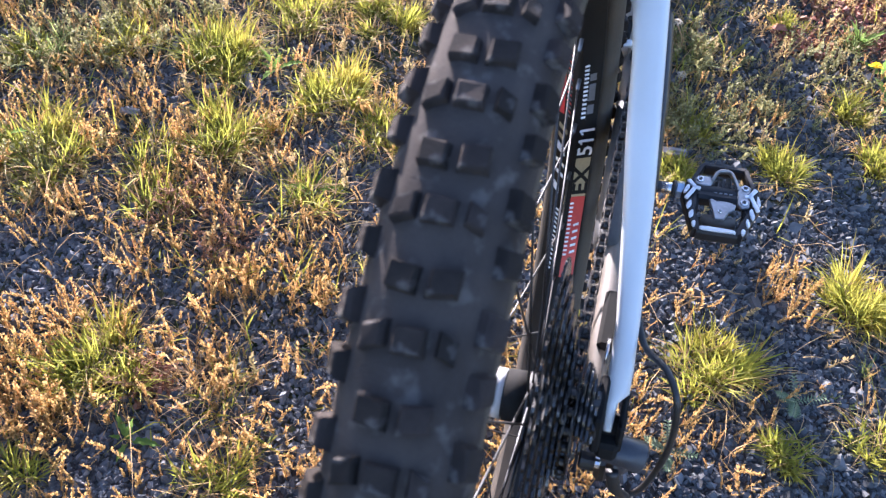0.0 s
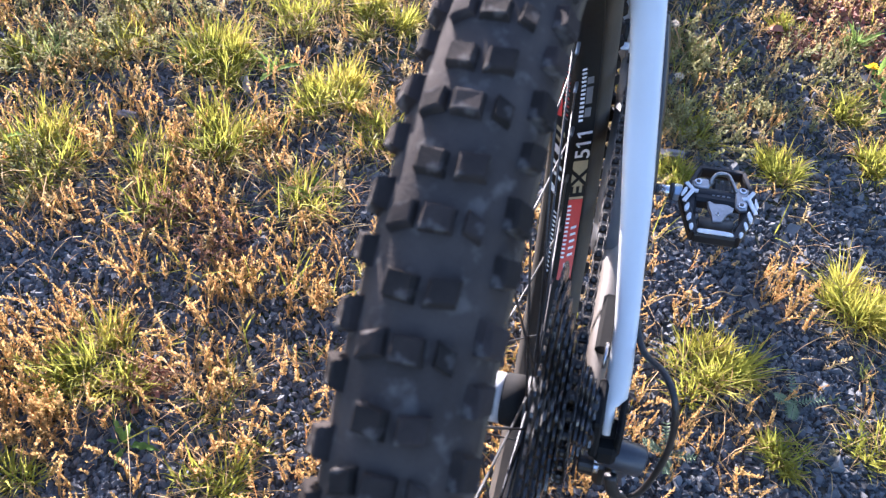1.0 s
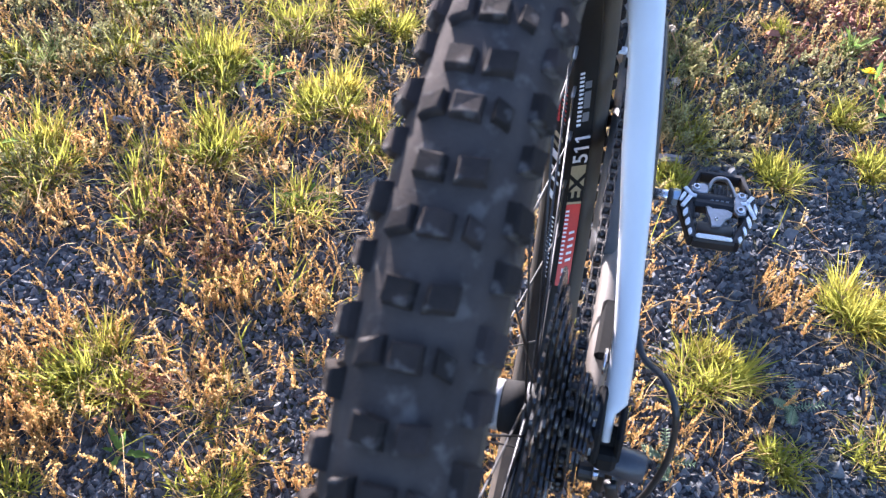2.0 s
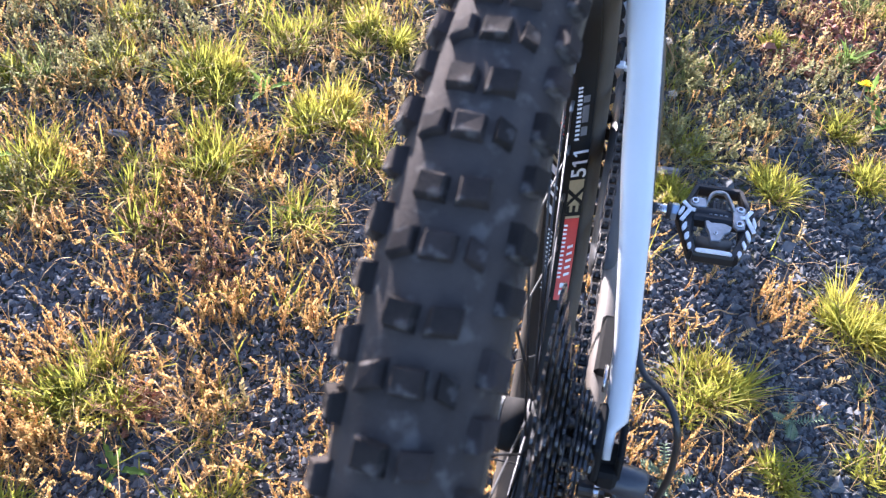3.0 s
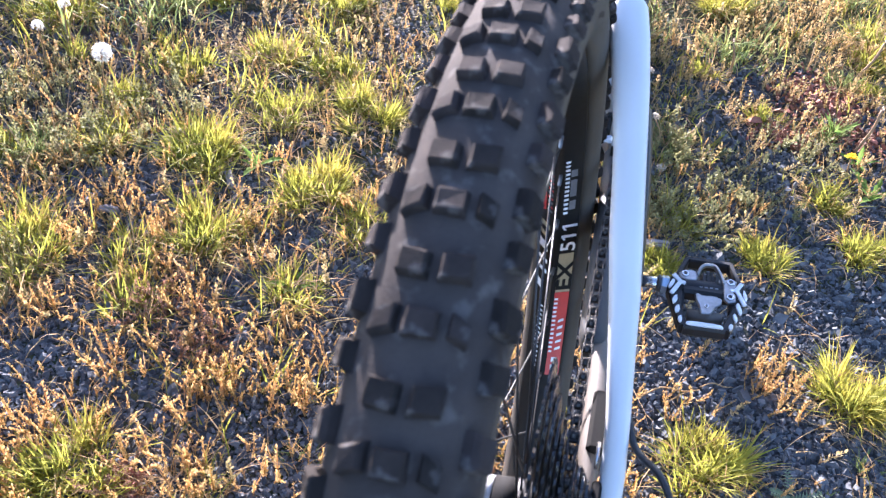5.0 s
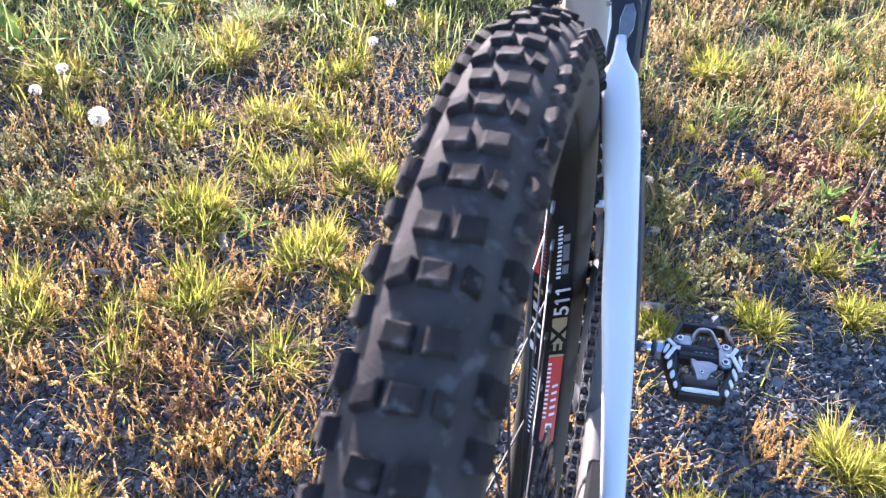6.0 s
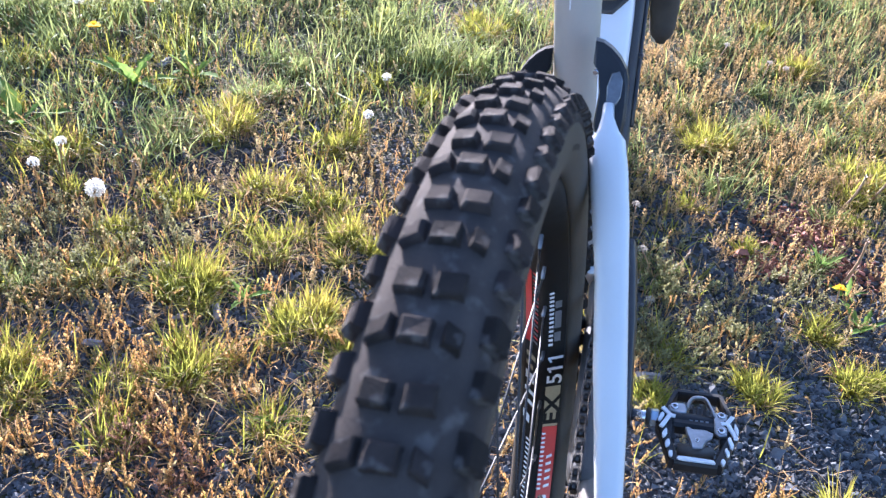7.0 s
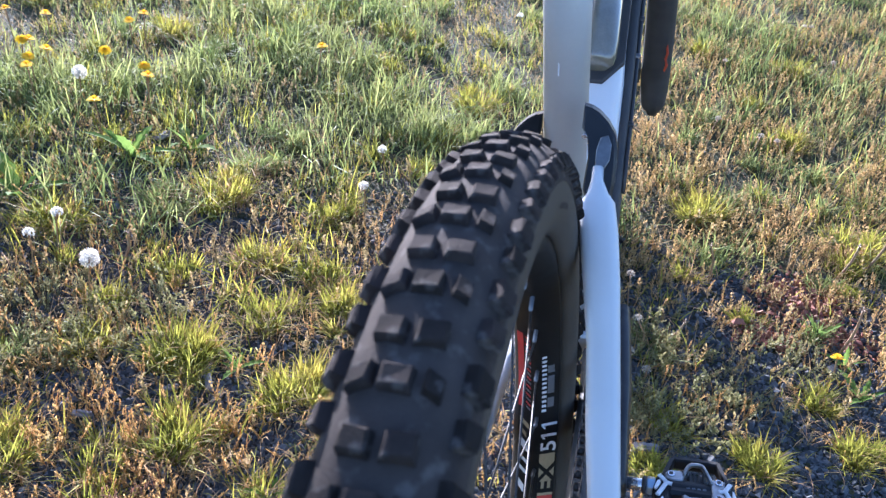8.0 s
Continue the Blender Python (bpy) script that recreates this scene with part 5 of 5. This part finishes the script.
# frame
def stay(s, shift=0.0):
    ys = (0.3315, 0.3225, 0.3135, 0.306, 0.285, 0.255, 0.218, 0.165, 0.130, 0.097, 0.060, 0.030, 0.017, 0.010, -0.007)
    lo = (0.0352, 0.0350, 0.0332, 0.0272, 0.0315, 0.0380, 0.0455, 0.0520, 0.0580, 0.0632, 0.0685, 0.0698, 0.0702, 0.0712, 0.0735)
    hi = (0.0440, 0.0450, 0.0500, 0.0560, 0.0610, 0.0658, 0.0702, 0.0765, 0.0806, 0.0828, 0.0858, 0.0875, 0.0875, 0.0806, 0.0795)
    pts = [(s * (a + b) / 2 + shift, y, 0.722 * y - 0.0045) for y, a, b in zip(ys, lo, hi)]
    return sweep(pts, [(b - a) / 2 for a, b in zip(lo, hi)], [0.0075, 0.008, 0.0085] + [0.0105] * 8 + [0.0095, 0.0085, 0.008, 0.005], 18, 2.8)


bike_part("seatstay", stay(1), WHITE_PAINT, "white seatstay tube", True)
bike_part("seatstay", stay(-1, 0.008), WHITE_PAINT, "white seatstay tube", True)
# the drive-side chainstay is white too; its shade is in the beige
bike_part("chainstay", sweep(spline([(0.0670, -0.012, -0.018), (0.0615, 0.05, -0.012), (0.0612, 0.10, -0.010), (0.0592, 0.14, -0.010), (0.053, 0.22, -0.014), (0.049, 0.33, -0.018), (0.042, 0.45, -0.02)], 4), [0.0055] * 3 + [0.0068, 0.0082, 0.0092, 0.0096, 0.0098, 0.0098, 0.0098] + [0.0085] * 15, 0.013, 14, 2.6), SHADE_BEIGE, "white chainstay toned grey-beige for the shade on it", True)
bike_part("chainstay_guard", sweep(spline([(0.0525, 0.158, -0.0095), (0.0505, 0.185, -0.009), (0.0490, 0.25, -0.011), (0.0475, 0.34, -0.015), (0.044, 0.42, -0.018)], 4), [0.0085, 0.0105, 0.0118] + [0.0125] * 14, [0.0135] + [0.0160] * 16, 14, 2.8), GUARD, "black rubber chainstay guard", True)
bike_part("chainstay_notch", bevel_box((0.0140, 0.056, 0.012), (0.0650, 0.082, 0.0005), 0.003), MATTE_BLACK, "small black rubber pad on the chainstay")
bike_part("chainstay", sweep(spline([(-0.065, -0.012, -0.018), (-0.060, 0.08, -0.012), (-0.05, 0.22, -0.014), (-0.04, 0.45, -0.02)], 4), 0.0075, 0.013, 12, 2.6), WHITE_PAINT, "white chainstay", True)
dropout = bike_part("dropout", joined(bevel_box((0.0070, 0.040, 0.046), (0.0695, 0.002, -0.004), 0.002), bevel_box((0.0050, 0.034, 0.034), (0.0860, 0.004, -0.012), 0.002),
                                      bevel_box((0.016, 0.014, 0.020), (0.0785, -0.010, -0.026), 0.003), disc(0.064, 0.088, 0.0085, 18, 0.002, -0.014)), MATTE_BLACK, "black dropout clamp round the end of the stay")
sub("pivot_cap", disc(0.0655, 0.0680, 0.010, 20, 0.040, 0.020), STEEL, dropout, "small bright pivot cap")

ST_X = 0.004


def seat_y(z):
    return 0.404 - 0.25 * (z - 0.30)


# white frame paint with the seat tube's shade put into a sand-grey tone
SHADE_SAND = material("shade_toned_white_paint", (0.41, 0.39, 0.355), 0.4, other=(0.355, 0.335, 0.31), scale=10, bump=0.02, bump_scale=300, coat=0.15, rough_var=0.06, grain=0.03)
seat_tube = bike_part("seat_tube", sweep([(ST_X, seat_y(z), z) for z in (-0.02, 0.1, 0.2, 0.3, 0.42)], 0.0192, [0.024, 0.023, 0.0225, 0.0225, 0.0215], 24, 2.3), SHADE_SAND, "white seat tube toned sand-grey for the shade on it", True)
sub("scratch", bevel_box((0.0012, 0.0006, 0.016), (ST_X - 0.004, seat_y(0.30) - 0.0232, 0.30), 0.0002), DECAL_WHITE, seat_tube)
bike_part("seatpost", sweep([(ST_X, seat_y(z), z) for z in (0.40, 0.43, 0.435, 0.56)], [0.024, 0.024, 0.0155, 0.0155], [0.025, 0.025, 0.0155, 0.0155], 20), BLACK_METAL, "black seatpost", True)
bike_part("bottom_bracket", disc(-0.044, 0.048, 0.034, 28, 0.48, -0.015), WHITE_PAINT, "white bottom bracket shell", True)
dt = spline([(0.002, 0.47, -0.005), (0.002, 0.62, 0.108), (0.002, 0.82, 0.245), (0.002, 1.01, 0.375)], 5)
down_tube = bike_part("down_tube", sweep(dt, [0.041] * 8 + [0.039] * 8, 0.031, 22, 3.0), WHITE_PAINT, "wide white down tube", True)
# black strip along the drive-side flank of the white tube
flank_line = [(p[0] + 0.0435, p[1] + 0.006, p[2] - 0.012) for p in dt[1:]]
bike_part("down_tube_strip", sweep(flank_line, [0.006] + [0.0078] * 13 + [0.006], [0.010] + [0.0235] * 13 + [0.015], 14, 2.8), GUARD, "black strip along the flank of the down tube", True)
hose_line = [(p[0] + 0.0088, p[1] - 0.004, p[2] + 0.012 + 0.003 * math.sin(1.4 * i)) for i, p in enumerate(flank_line[3:])]
hose = bike_part("brake_hose", sweep(hose_line, 0.0027, 0.0027, 10), CABLE, "black brake hose along the down tube", True)
for i in (2, 4, 5):
    q = Vector(hose_line[i])
    sub("hose_clip", moved(bevel_box((0.0075, 0.007, 0.0075), (0, 0, 0), 0.0015), Matrix.Translation(q) @ Matrix.Rotation(0.6, 4, "X")), DARK_STEEL if i == 4 else BLACK_METAL, hose)
bike_part("head_tube", sweep([(0.002, 1.035, 0.33), (0.002, 1.0, 0.43)], 0.029, 0.031, 20), WHITE_PAINT, "white head tube", True)
bike_part("top_tube", sweep([(0.002, 1.0, 0.42), (0.003, 0.7, 0.43), (0.004, 0.375, 0.41)], 0.02, 0.018, 16, 2.6), WHITE_PAINT, "white top tube", True)

# rocker link: curved glossy plates either side of the seat tube, with a clevis for the stay
def link_plate(mirror):
    outline = [(0.0235, 0.2735), (0.030, 0.2725), (0.0365, 0.2695), (0.0440, 0.264), (0.0500, 0.257), (0.0525, 0.249), (0.0535, 0.238), (0.0532, 0.226), (0.0522, 0.2195), (0.0480, 0.2230),
               (0.0466, 0.2300), (0.0458, 0.2352), (0.0345, 0.2355), (0.0345, 0.2290), (0.0340, 0.2230), (0.0312, 0.2175), (0.0290, 0.2230), (0.0296, 0.2310), (0.0305, 0.2420), (0.0285, 0.2530), (0.0262, 0.2585), (0.0235, 0.2600)]
    pts = [(-0.0172 - (x - 0.0252) * 0.95, z) for x, z in outline][::-1] if mirror else outline
    v, f = [], []
    for y, inset in ((0.333, 0.0030), (0.337, 0.0), (0.344, 0.0), (0.348, 0.0030)):
        cx, cz = sum(p[0] for p in pts) / len(pts), sum(p[1] for p in pts) / len(pts)
        v += [(x + (cx - x) * inset / 0.02, y + 0.045 * mirror + 0.9 * (z - 0.24), z + (cz - z) * inset / 0.03 - 0.028 * mirror) for x, z in pts]
    k = len(pts)
    for lvl in range(3):
        for q in range(k):
            w = (q + 1) % k
            f.append((lvl * k + q, lvl * k + w, (lvl + 1) * k + w, (lvl + 1) * k + q))
    me_faces = []
    # caps as strips between the outer and the inner edge
    half = [(q, k - 1 - q) for q in range(k // 2)]
    for base, flip in ((0, True), (3 * k, False)):
        for (a0, b0), (a1, b1) in zip(half, half[1:]):
            quad = (base + a0, base + a1, base + b1, base + b0)
            me_faces.append(quad[::-1] if flip else quad)
        tip = half[-1]
        if tip[1] - tip[0] > 1:
            tri = (base + tip[0], base + tip[0] + 1, base + tip[1])
            me_faces.append(tri[::-1] if flip else tri)
    return v, f + me_faces


link = bike_part("rocker_link", link_plate(False), GLOSS_BLACK, "satin black suspension rocker link")
sub("far_plate", link_plate(True), MATTE_BLACK, link)
# added grey plate: the black link's reflection given as a colour of its own
face_pts = [(0.0372, 0.2375), (0.0445, 0.2372), (0.0478, 0.2420), (0.0482, 0.2520), (0.0450, 0.2575), (0.0392, 0.2560), (0.0365, 0.2480)]
fv, ff = slab(face_pts, 0.0, 0.0012, 0.0005)
sub("link_sheen", ([(x, 0.3325 - h + 0.9 * (z - 0.24), z + 0.4 * h) for x, z, h in fv], [q[::-1] for q in ff]), DARK_STEEL, link, "grey plate standing for the reflection on the black link")
sub("pivot_bolt", moved(disc(-0.0015, 0.0018, 0.0022, 14), Matrix.Translation((0.0265, 0.3450, 0.2570)) @ Matrix.Rotation(radians(90), 4, "Z")), STEEL, link, "small bright bolt")

# panel and bottle on the down tube
along = Vector((0, 0.82 - 0.62, 0.245 - 0.108)).normalized()
up = Vector((0, -along.z, along.y))


def on_tube(x, s, h):
    """A point above the down tube: s along it, h above its axis."""
    return tuple(Vector((0.002 + x, 0.62, 0.108)) + along * s + up * h)


panel_outline = [(-0.033, 0.080), (0.017, 0.080), (0.0395, 0.108), (0.0395, 0.34), (-0.033, 0.34)]
pv, pf = slab(panel_outline, 0.029, 0.036, 0.0015)
panel = bike_part("down_tube_panel", ([on_tube(*p) for p in pv], pf), GUARD, "matt black panel on the down tube")
bottle = [on_tube(0.0, s, 0.044) for s in (0.094, 0.098, 0.108, 0.125, 0.30)]
bike_part("frame_bottle", sweep(bottle, [0.021, 0.028, 0.0305, 0.0315, 0.0315], [0.014, 0.019, 0.021, 0.0215, 0.0215], 28, 2.15), SMOKE, "smoky glossy bottle lying on the down tube", True)

# crank and pedal
bike_part("crank_arm", sweep(spline([(0.066, 0.49, -0.013), (0.070, 0.45, -0.020), (0.0765, 0.36, -0.041), (0.079, 0.300, -0.053), (0.079, 0.282, -0.057)], 4), [0.009] * 8 + [0.0075] * 9, [0.020] + [0.0165] * 8 + [0.014] * 7 + [0.010], 14, 2.8), BLACK_METAL, "black crank arm", True)
PED = (0.147, 0.292, -0.055)
PEDAL_BLACK = material("black_pedal_alloy", (0.010, 0.010, 0.011), 0.5, other=(0.022, 0.021, 0.021), scale=70, bump=0.1, spec=0.3)
BRUSHED = material("brushed_steel_binding", (0.36, 0.355, 0.35), 0.34, 0.9, other=(0.22, 0.215, 0.21), scale=90, bump=0.1)
pedal = part("pedal", face_mesh("pedal", sweep([(-0.038, 0, 0), (-0.03, 0, 0), (0.028, 0, 0), (0.032, 0, 0)], [0.008, 0.0095, 0.0085, 0.006], [0.008, 0.0095, 0.0085, 0.006], 14, side=(0, 1, 0)), PEDAL_BLACK, True), BIKE,
             "black platform clip-in pedal with white striped edges", AXLE @ Matrix.Translation(PED) @ Matrix.Diagonal((0.93, 0.93, 0.93, 1)))
HEX = [(-0.0228, 0.0385), (0.0205, 0.0385), (0.0296, 0.0100), (0.0325, -0.0110), (0.0165, -0.0560), (-0.0225, -0.0570), (-0.0362, -0.0110), (-0.0330, 0.0060)]


def bar_between(a, b, w, h, z=0.0):
    return sweep([(*a, z), (*b, z)], w, h, 8, 4.0, side=(a[1] - b[1], b[0] - a[0], 0))


back = joined(*[bar_between(HEX[i], HEX[j], 0.0030, 0.0070, -0.002) for i, j in ((7, 0), (0, 1), (1, 2))])
sub("cage_hoop", back, PEDAL_BLACK, pedal, "thin black rear hoop")
front = joined(*[bar_between(HEX[i], HEX[j], w, 0.0068, 0.0012) for i, j, w in ((2, 3, 0.0050), (3, 4, 0.0050), (4, 5, 0.0036), (5, 6, 0.0050), (6, 7, 0.0050))])
sub("cage_platform", front, PEDAL_BLACK, pedal, "black platform rails")
sub("body_bar", joined(bevel_box((0.054, 0.0175, 0.0155), (0.0, -0.0035, 0.0), 0.003), bevel_box((0.011, 0.034, 0.012), (-0.0285, -0.014, 0), 0.003), bevel_box((0.012, 0.034, 0.012), (0.0255, -0.014, 0), 0.003)), PEDAL_BLACK, pedal)
sub("front_claw", slab([(-0.0137, -0.0160), (-0.0111, -0.0149), (-0.0073, -0.0172), (0.0036, -0.0160), (0.0072, -0.0165), (0.0128, -0.0191), (0.0113, -0.0259), (0.0061, -0.0309), (0.0021, -0.0407), (-0.0067, -0.0420), (-0.0091, -0.0319), (-0.0123, -0.0235)], 0.0065, 0.0100), BRUSHED, pedal, "bright steel claw plate")
sub("spring", sweep([(-0.019, -0.036, -0.001), (0.014, -0.036, -0.001)], 0.0062, 0.0062, 14, side=(0, 1, 0)), SHADE_BEIGE, pedal, "brown binding spring", True)
claw = spline([(-0.0122, 0.0105, 0.0090), (-0.0100, 0.0185, 0.0098), (-0.0060, 0.0240, 0.0102), (0.0000, 0.0255, 0.0102), (0.0052, 0.0235, 0.0102), (0.0094, 0.0146, 0.0100), (0.0136, 0.0034, 0.0095)], 4)
sub("rear_claw", sweep(claw, 0.0026, 0.0017, 10, 3.0, side=(0, 0, 1)), BRUSHED, pedal, "bright steel claw hoop", True)
sub("binding_block", joined(bevel_box((0.019, 0.016, 0.010), (0.0005, 0.0125, -0.001), 0.003), *[bevel_box((0.0018, 0.013, 0.002), (-0.006 + 0.0042 * k, 0.0135, 0.0046), 0.0004) for k in range(4)]), GUARD, pedal)
sub("bolt_plate", slab([(-0.0303, 0.0105), (-0.0242, 0.0157), (-0.0150, 0.0160), (-0.0115, 0.0110), (-0.0135, 0.0030), (-0.0213, 0.0020), (-0.0289, 0.0040)], 0.0055, 0.0098), BRUSHED, pedal)
sub("bolt_plate", slab([(0.0128, 0.0080), (0.0197, 0.0115), (0.0261, 0.0089), (0.0255, 0.0015), (0.0190, -0.0035), (0.0256, -0.0111), (0.0253, -0.0195), (0.0182, -0.0218), (0.0140, -0.0175), (0.0135, -0.0060)], 0.0055, 0.0098), BRUSHED, pedal)
for bx, by in ((-0.0243, 0.0097), (0.0202, 0.0057), (0.0198, -0.0145), (-0.0023, -0.0316)):
    small = 0.55 if by < -0.03 else 1.0
    v, f = lathe([(0.0098, 0.0001), (0.0112, 0.0012 * small), (0.0112, 0.0034 * small), (0.0106, 0.0039 * small), (0.0098, 0.0039 * small)], 16)
    sub("bolt", ([(y + bx, z + by, x) for x, y, z in v], f), STEEL, pedal)
    v, f = lathe([(0.0108, 0.0001), (0.0116, 0.0001), (0.0116, 0.0021 * small), (0.0108, 0.0021 * small)], 8)
    sub("bolt_socket", ([(y + bx, z + by, x) for x, y, z in v], f), GUARD, pedal)


def rounded(outline):
    """The outline with its corners cut."""
    out = []
    for k, p in enumerate(outline):
        a, b = Vector(outline[k - 1]), Vector(outline[(k + 1) % len(outline)])
        p = Vector(p)
        out += [tuple(p.lerp(a, 0.22)), tuple(p.lerp(b, 0.22))]
    return out


for stripe in (((-0.0354, -0.0274), (-0.0309, -0.0193), (-0.0298, -0.0276), (-0.0338, -0.0340)), ((-0.0322, -0.0384), (-0.0280, -0.0326), (-0.0268, -0.0411), (-0.0308, -0.0455)),
               ((-0.0287, -0.0502), (-0.0250, -0.0467), (-0.0240, -0.0543), (-0.0268, -0.0566)), ((-0.0402, -0.0113), (-0.0361, 0.0015), (-0.0329, -0.0018), (-0.0373, -0.0125)),
               ((0.0328, 0.0005), (0.0364, -0.0113), (0.0351, -0.0185), (0.0320, -0.0096)), ((0.0252, -0.0240), (0.0280, -0.0190), (0.0318, -0.0315), (0.0292, -0.0370)),
               ((0.0226, -0.0385), (0.0245, -0.0338), (0.0278, -0.0425), (0.0254, -0.0474)), ((0.0188, -0.0530), (0.0211, -0.0483), (0.0239, -0.0521), (0.0211, -0.0585)),
               ((-0.0210, -0.0562), (-0.0185, -0.0532), (0.0125, -0.0526), (0.0150, -0.0566), (0.0110, -0.0570), (-0.0181, -0.0580))):
    sub("white_stripe", slab(rounded(stripe[::-1]), 0.0075, 0.0098, 0.0004), DECAL_WHITE, pedal, "white stripe")


def forked(arms, w):
    """A mark of three rounded arms meeting in a point."""
    return joined(*[sweep([(*a, 0.0092), (*b, 0.0092)], w / 2, 0.0011, 8, 4.0, side=(a[1] - b[1], b[0] - a[0], 0)) for a, b in arms])


sub("white_mark", forked((((-0.0355, 0.0068), (-0.0290, -0.0010)), ((-0.0300, -0.0020), (-0.0232, -0.0030)), ((-0.0285, -0.0025), (-0.0362, -0.0195))), 0.0042), DECAL_WHITE, pedal, "white forked mark")
sub("white_mark", forked((((0.0308, 0.0065), (0.0258, -0.0025)), ((0.0265, -0.0030), (0.0200, -0.0050)), ((0.0255, -0.0025), (0.0338, -0.0225))), 0.0042), DECAL_WHITE, pedal, "white forked mark")
for i in range(4):
    sub("logo_bar", bevel_box((0.0032, 0.0022, 0.0005), (-0.008 + 0.005 * i, -0.0040, 0.0080), 0.0002), DECAL_GREY, pedal)
sub("spindle", sweep([(-0.068, 0, 0), (-0.040, 0, 0)], 0.0062, 0.0062, 14, side=(0, 1, 0)), STEEL, pedal, "bright steel spindle", True)
sub("collar", sweep([(-0.0505, 0, 0), (-0.0490, 0, 0), (-0.0470, 0, 0)], [0.008, 0.0088, 0.0088], [0.008, 0.0088, 0.0088], 18, side=(0, 1, 0)), GUARD, pedal, "", True)
sub("lock_nut", sweep([(-0.0465, 0, 0), (-0.0455, 0, 0), (-0.0395, 0, 0), (-0.0385, 0, 0)], [0.0080, 0.0090, 0.0090, 0.0080], [0.0080, 0.0090, 0.0090, 0.0080], 6, side=(0, 1, 0)), BLUE_STEEL, pedal, "pale bluish lock nut")

# fork and front wheel
FW = (0.001, 1.215, 0.0)
FRONT = AXLE @ Matrix.Translation(FW)
front_tyre = wheel_tyre("front_tyre", "dusty black knobbly front tyre", 400, 401, 2.0, FRONT)
front_rim = part("front_rim", face_mesh("front_rim", lathe(rim_profile, 96), RIM_BLACK, True), BIKE, "black front rim", FRONT)
front_hub = part("front_hub", face_mesh("front_hub", lathe([(-0.05, 0.009), (-0.05, 0.02), (-0.03, 0.028), (-0.02, 0.018), (0.02, 0.018), (0.03, 0.028), (0.05, 0.02), (0.05, 0.009)], 28), BLACK_METAL, True), BIKE, "black front hub", FRONT)
for i in range(32):
    side = 1 if i % 2 else -1
    a = radians(67 if (i // 2) % 2 else -67)
    part("spoke", face_mesh("spoke", rod((side * 0.026, 0.028 * math.sin(a), 0.028 * math.cos(a)), (0, 0, 0.296), 0.0011, 6), SPOKE, True), BIKE, "", FRONT @ turn(11.25 * i))
for s in (-1, 1):
    x = FW[0] + s * 0.0765
    leg = spline([(x, 1.222, -0.078), (x, 1.216, -0.050), (x, 1.205, 0.0), (x, 1.165, 0.12), (x - s * 0.004, 1.085, 0.37)], 4)
    lower = bike_part("fork_leg", sweep(leg, [0.0095, 0.0105, 0.0165, 0.0200] + [0.0215, 0.0225, 0.0232, 0.0238] + [0.0242] * 9, [0.0100, 0.0120, 0.0190, 0.0220] + [0.025] * 13, 20, 2.3), GUARD, "black fork lower leg", True)
    if s > 0:
        for k, (dz, tilt) in enumerate(((0.0, 0.4), (0.010, -0.3), (0.022, 0.3), (0.034, -0.25))):
            sub("orange_mark", moved(bevel_box((0.0012, 0.0045, 0.016), (0, 0, 0), 0.0004), Matrix.Translation((x + 0.0150, 1.190 - 0.3 * dz - 0.0195, 0.024 + dz)) @ Matrix.Rotation(0.8, 4, "Z") @ Matrix.Rotation(tilt, 4, "X")), ORANGE, lower, "orange squiggle mark")
    bike_part("fork_stanchion", rod((x - s * 0.004, 1.085, 0.36), (x - s * 0.004, 1.035, 0.52), 0.0175, 18), BLACK_METAL, "black fork stanchion", True)
bike_part("fork_crown", sweep([(FW[0] - 0.085, 1.045, 0.50), (FW[0], 1.02, 0.50), (FW[0] + 0.085, 1.045, 0.50)], 0.022, 0.022, 14, 2.6, side=(0, 1, 0)), BLACK_METAL, "black fork crown", True)
bike_part("fork_brace", sweep(spline([(FW[0] - 0.074, 1.09, 0.36), (FW[0] - 0.05, 1.06, 0.415), (FW[0], 1.05, 0.43), (FW[0] + 0.05, 1.06, 0.415), (FW[0] + 0.074, 1.09, 0.36)], 4), 0.014, 0.012, 12, 2.6, side=(0, 1, 0)), GLOSS_BLACK, "black fork brace", True)
caliper = bike_part("brake_caliper", joined(bevel_box((0.014, 0.04, 0.026), (FW[0] + 0.046, 1.13, 0.03), 0.005), rod((FW[0] + 0.042, 1.12, 0.04), (FW[0] + 0.046, 1.08, 0.085), 0.003, 10)), BLACK_METAL, "black brake caliper on the fork", True)
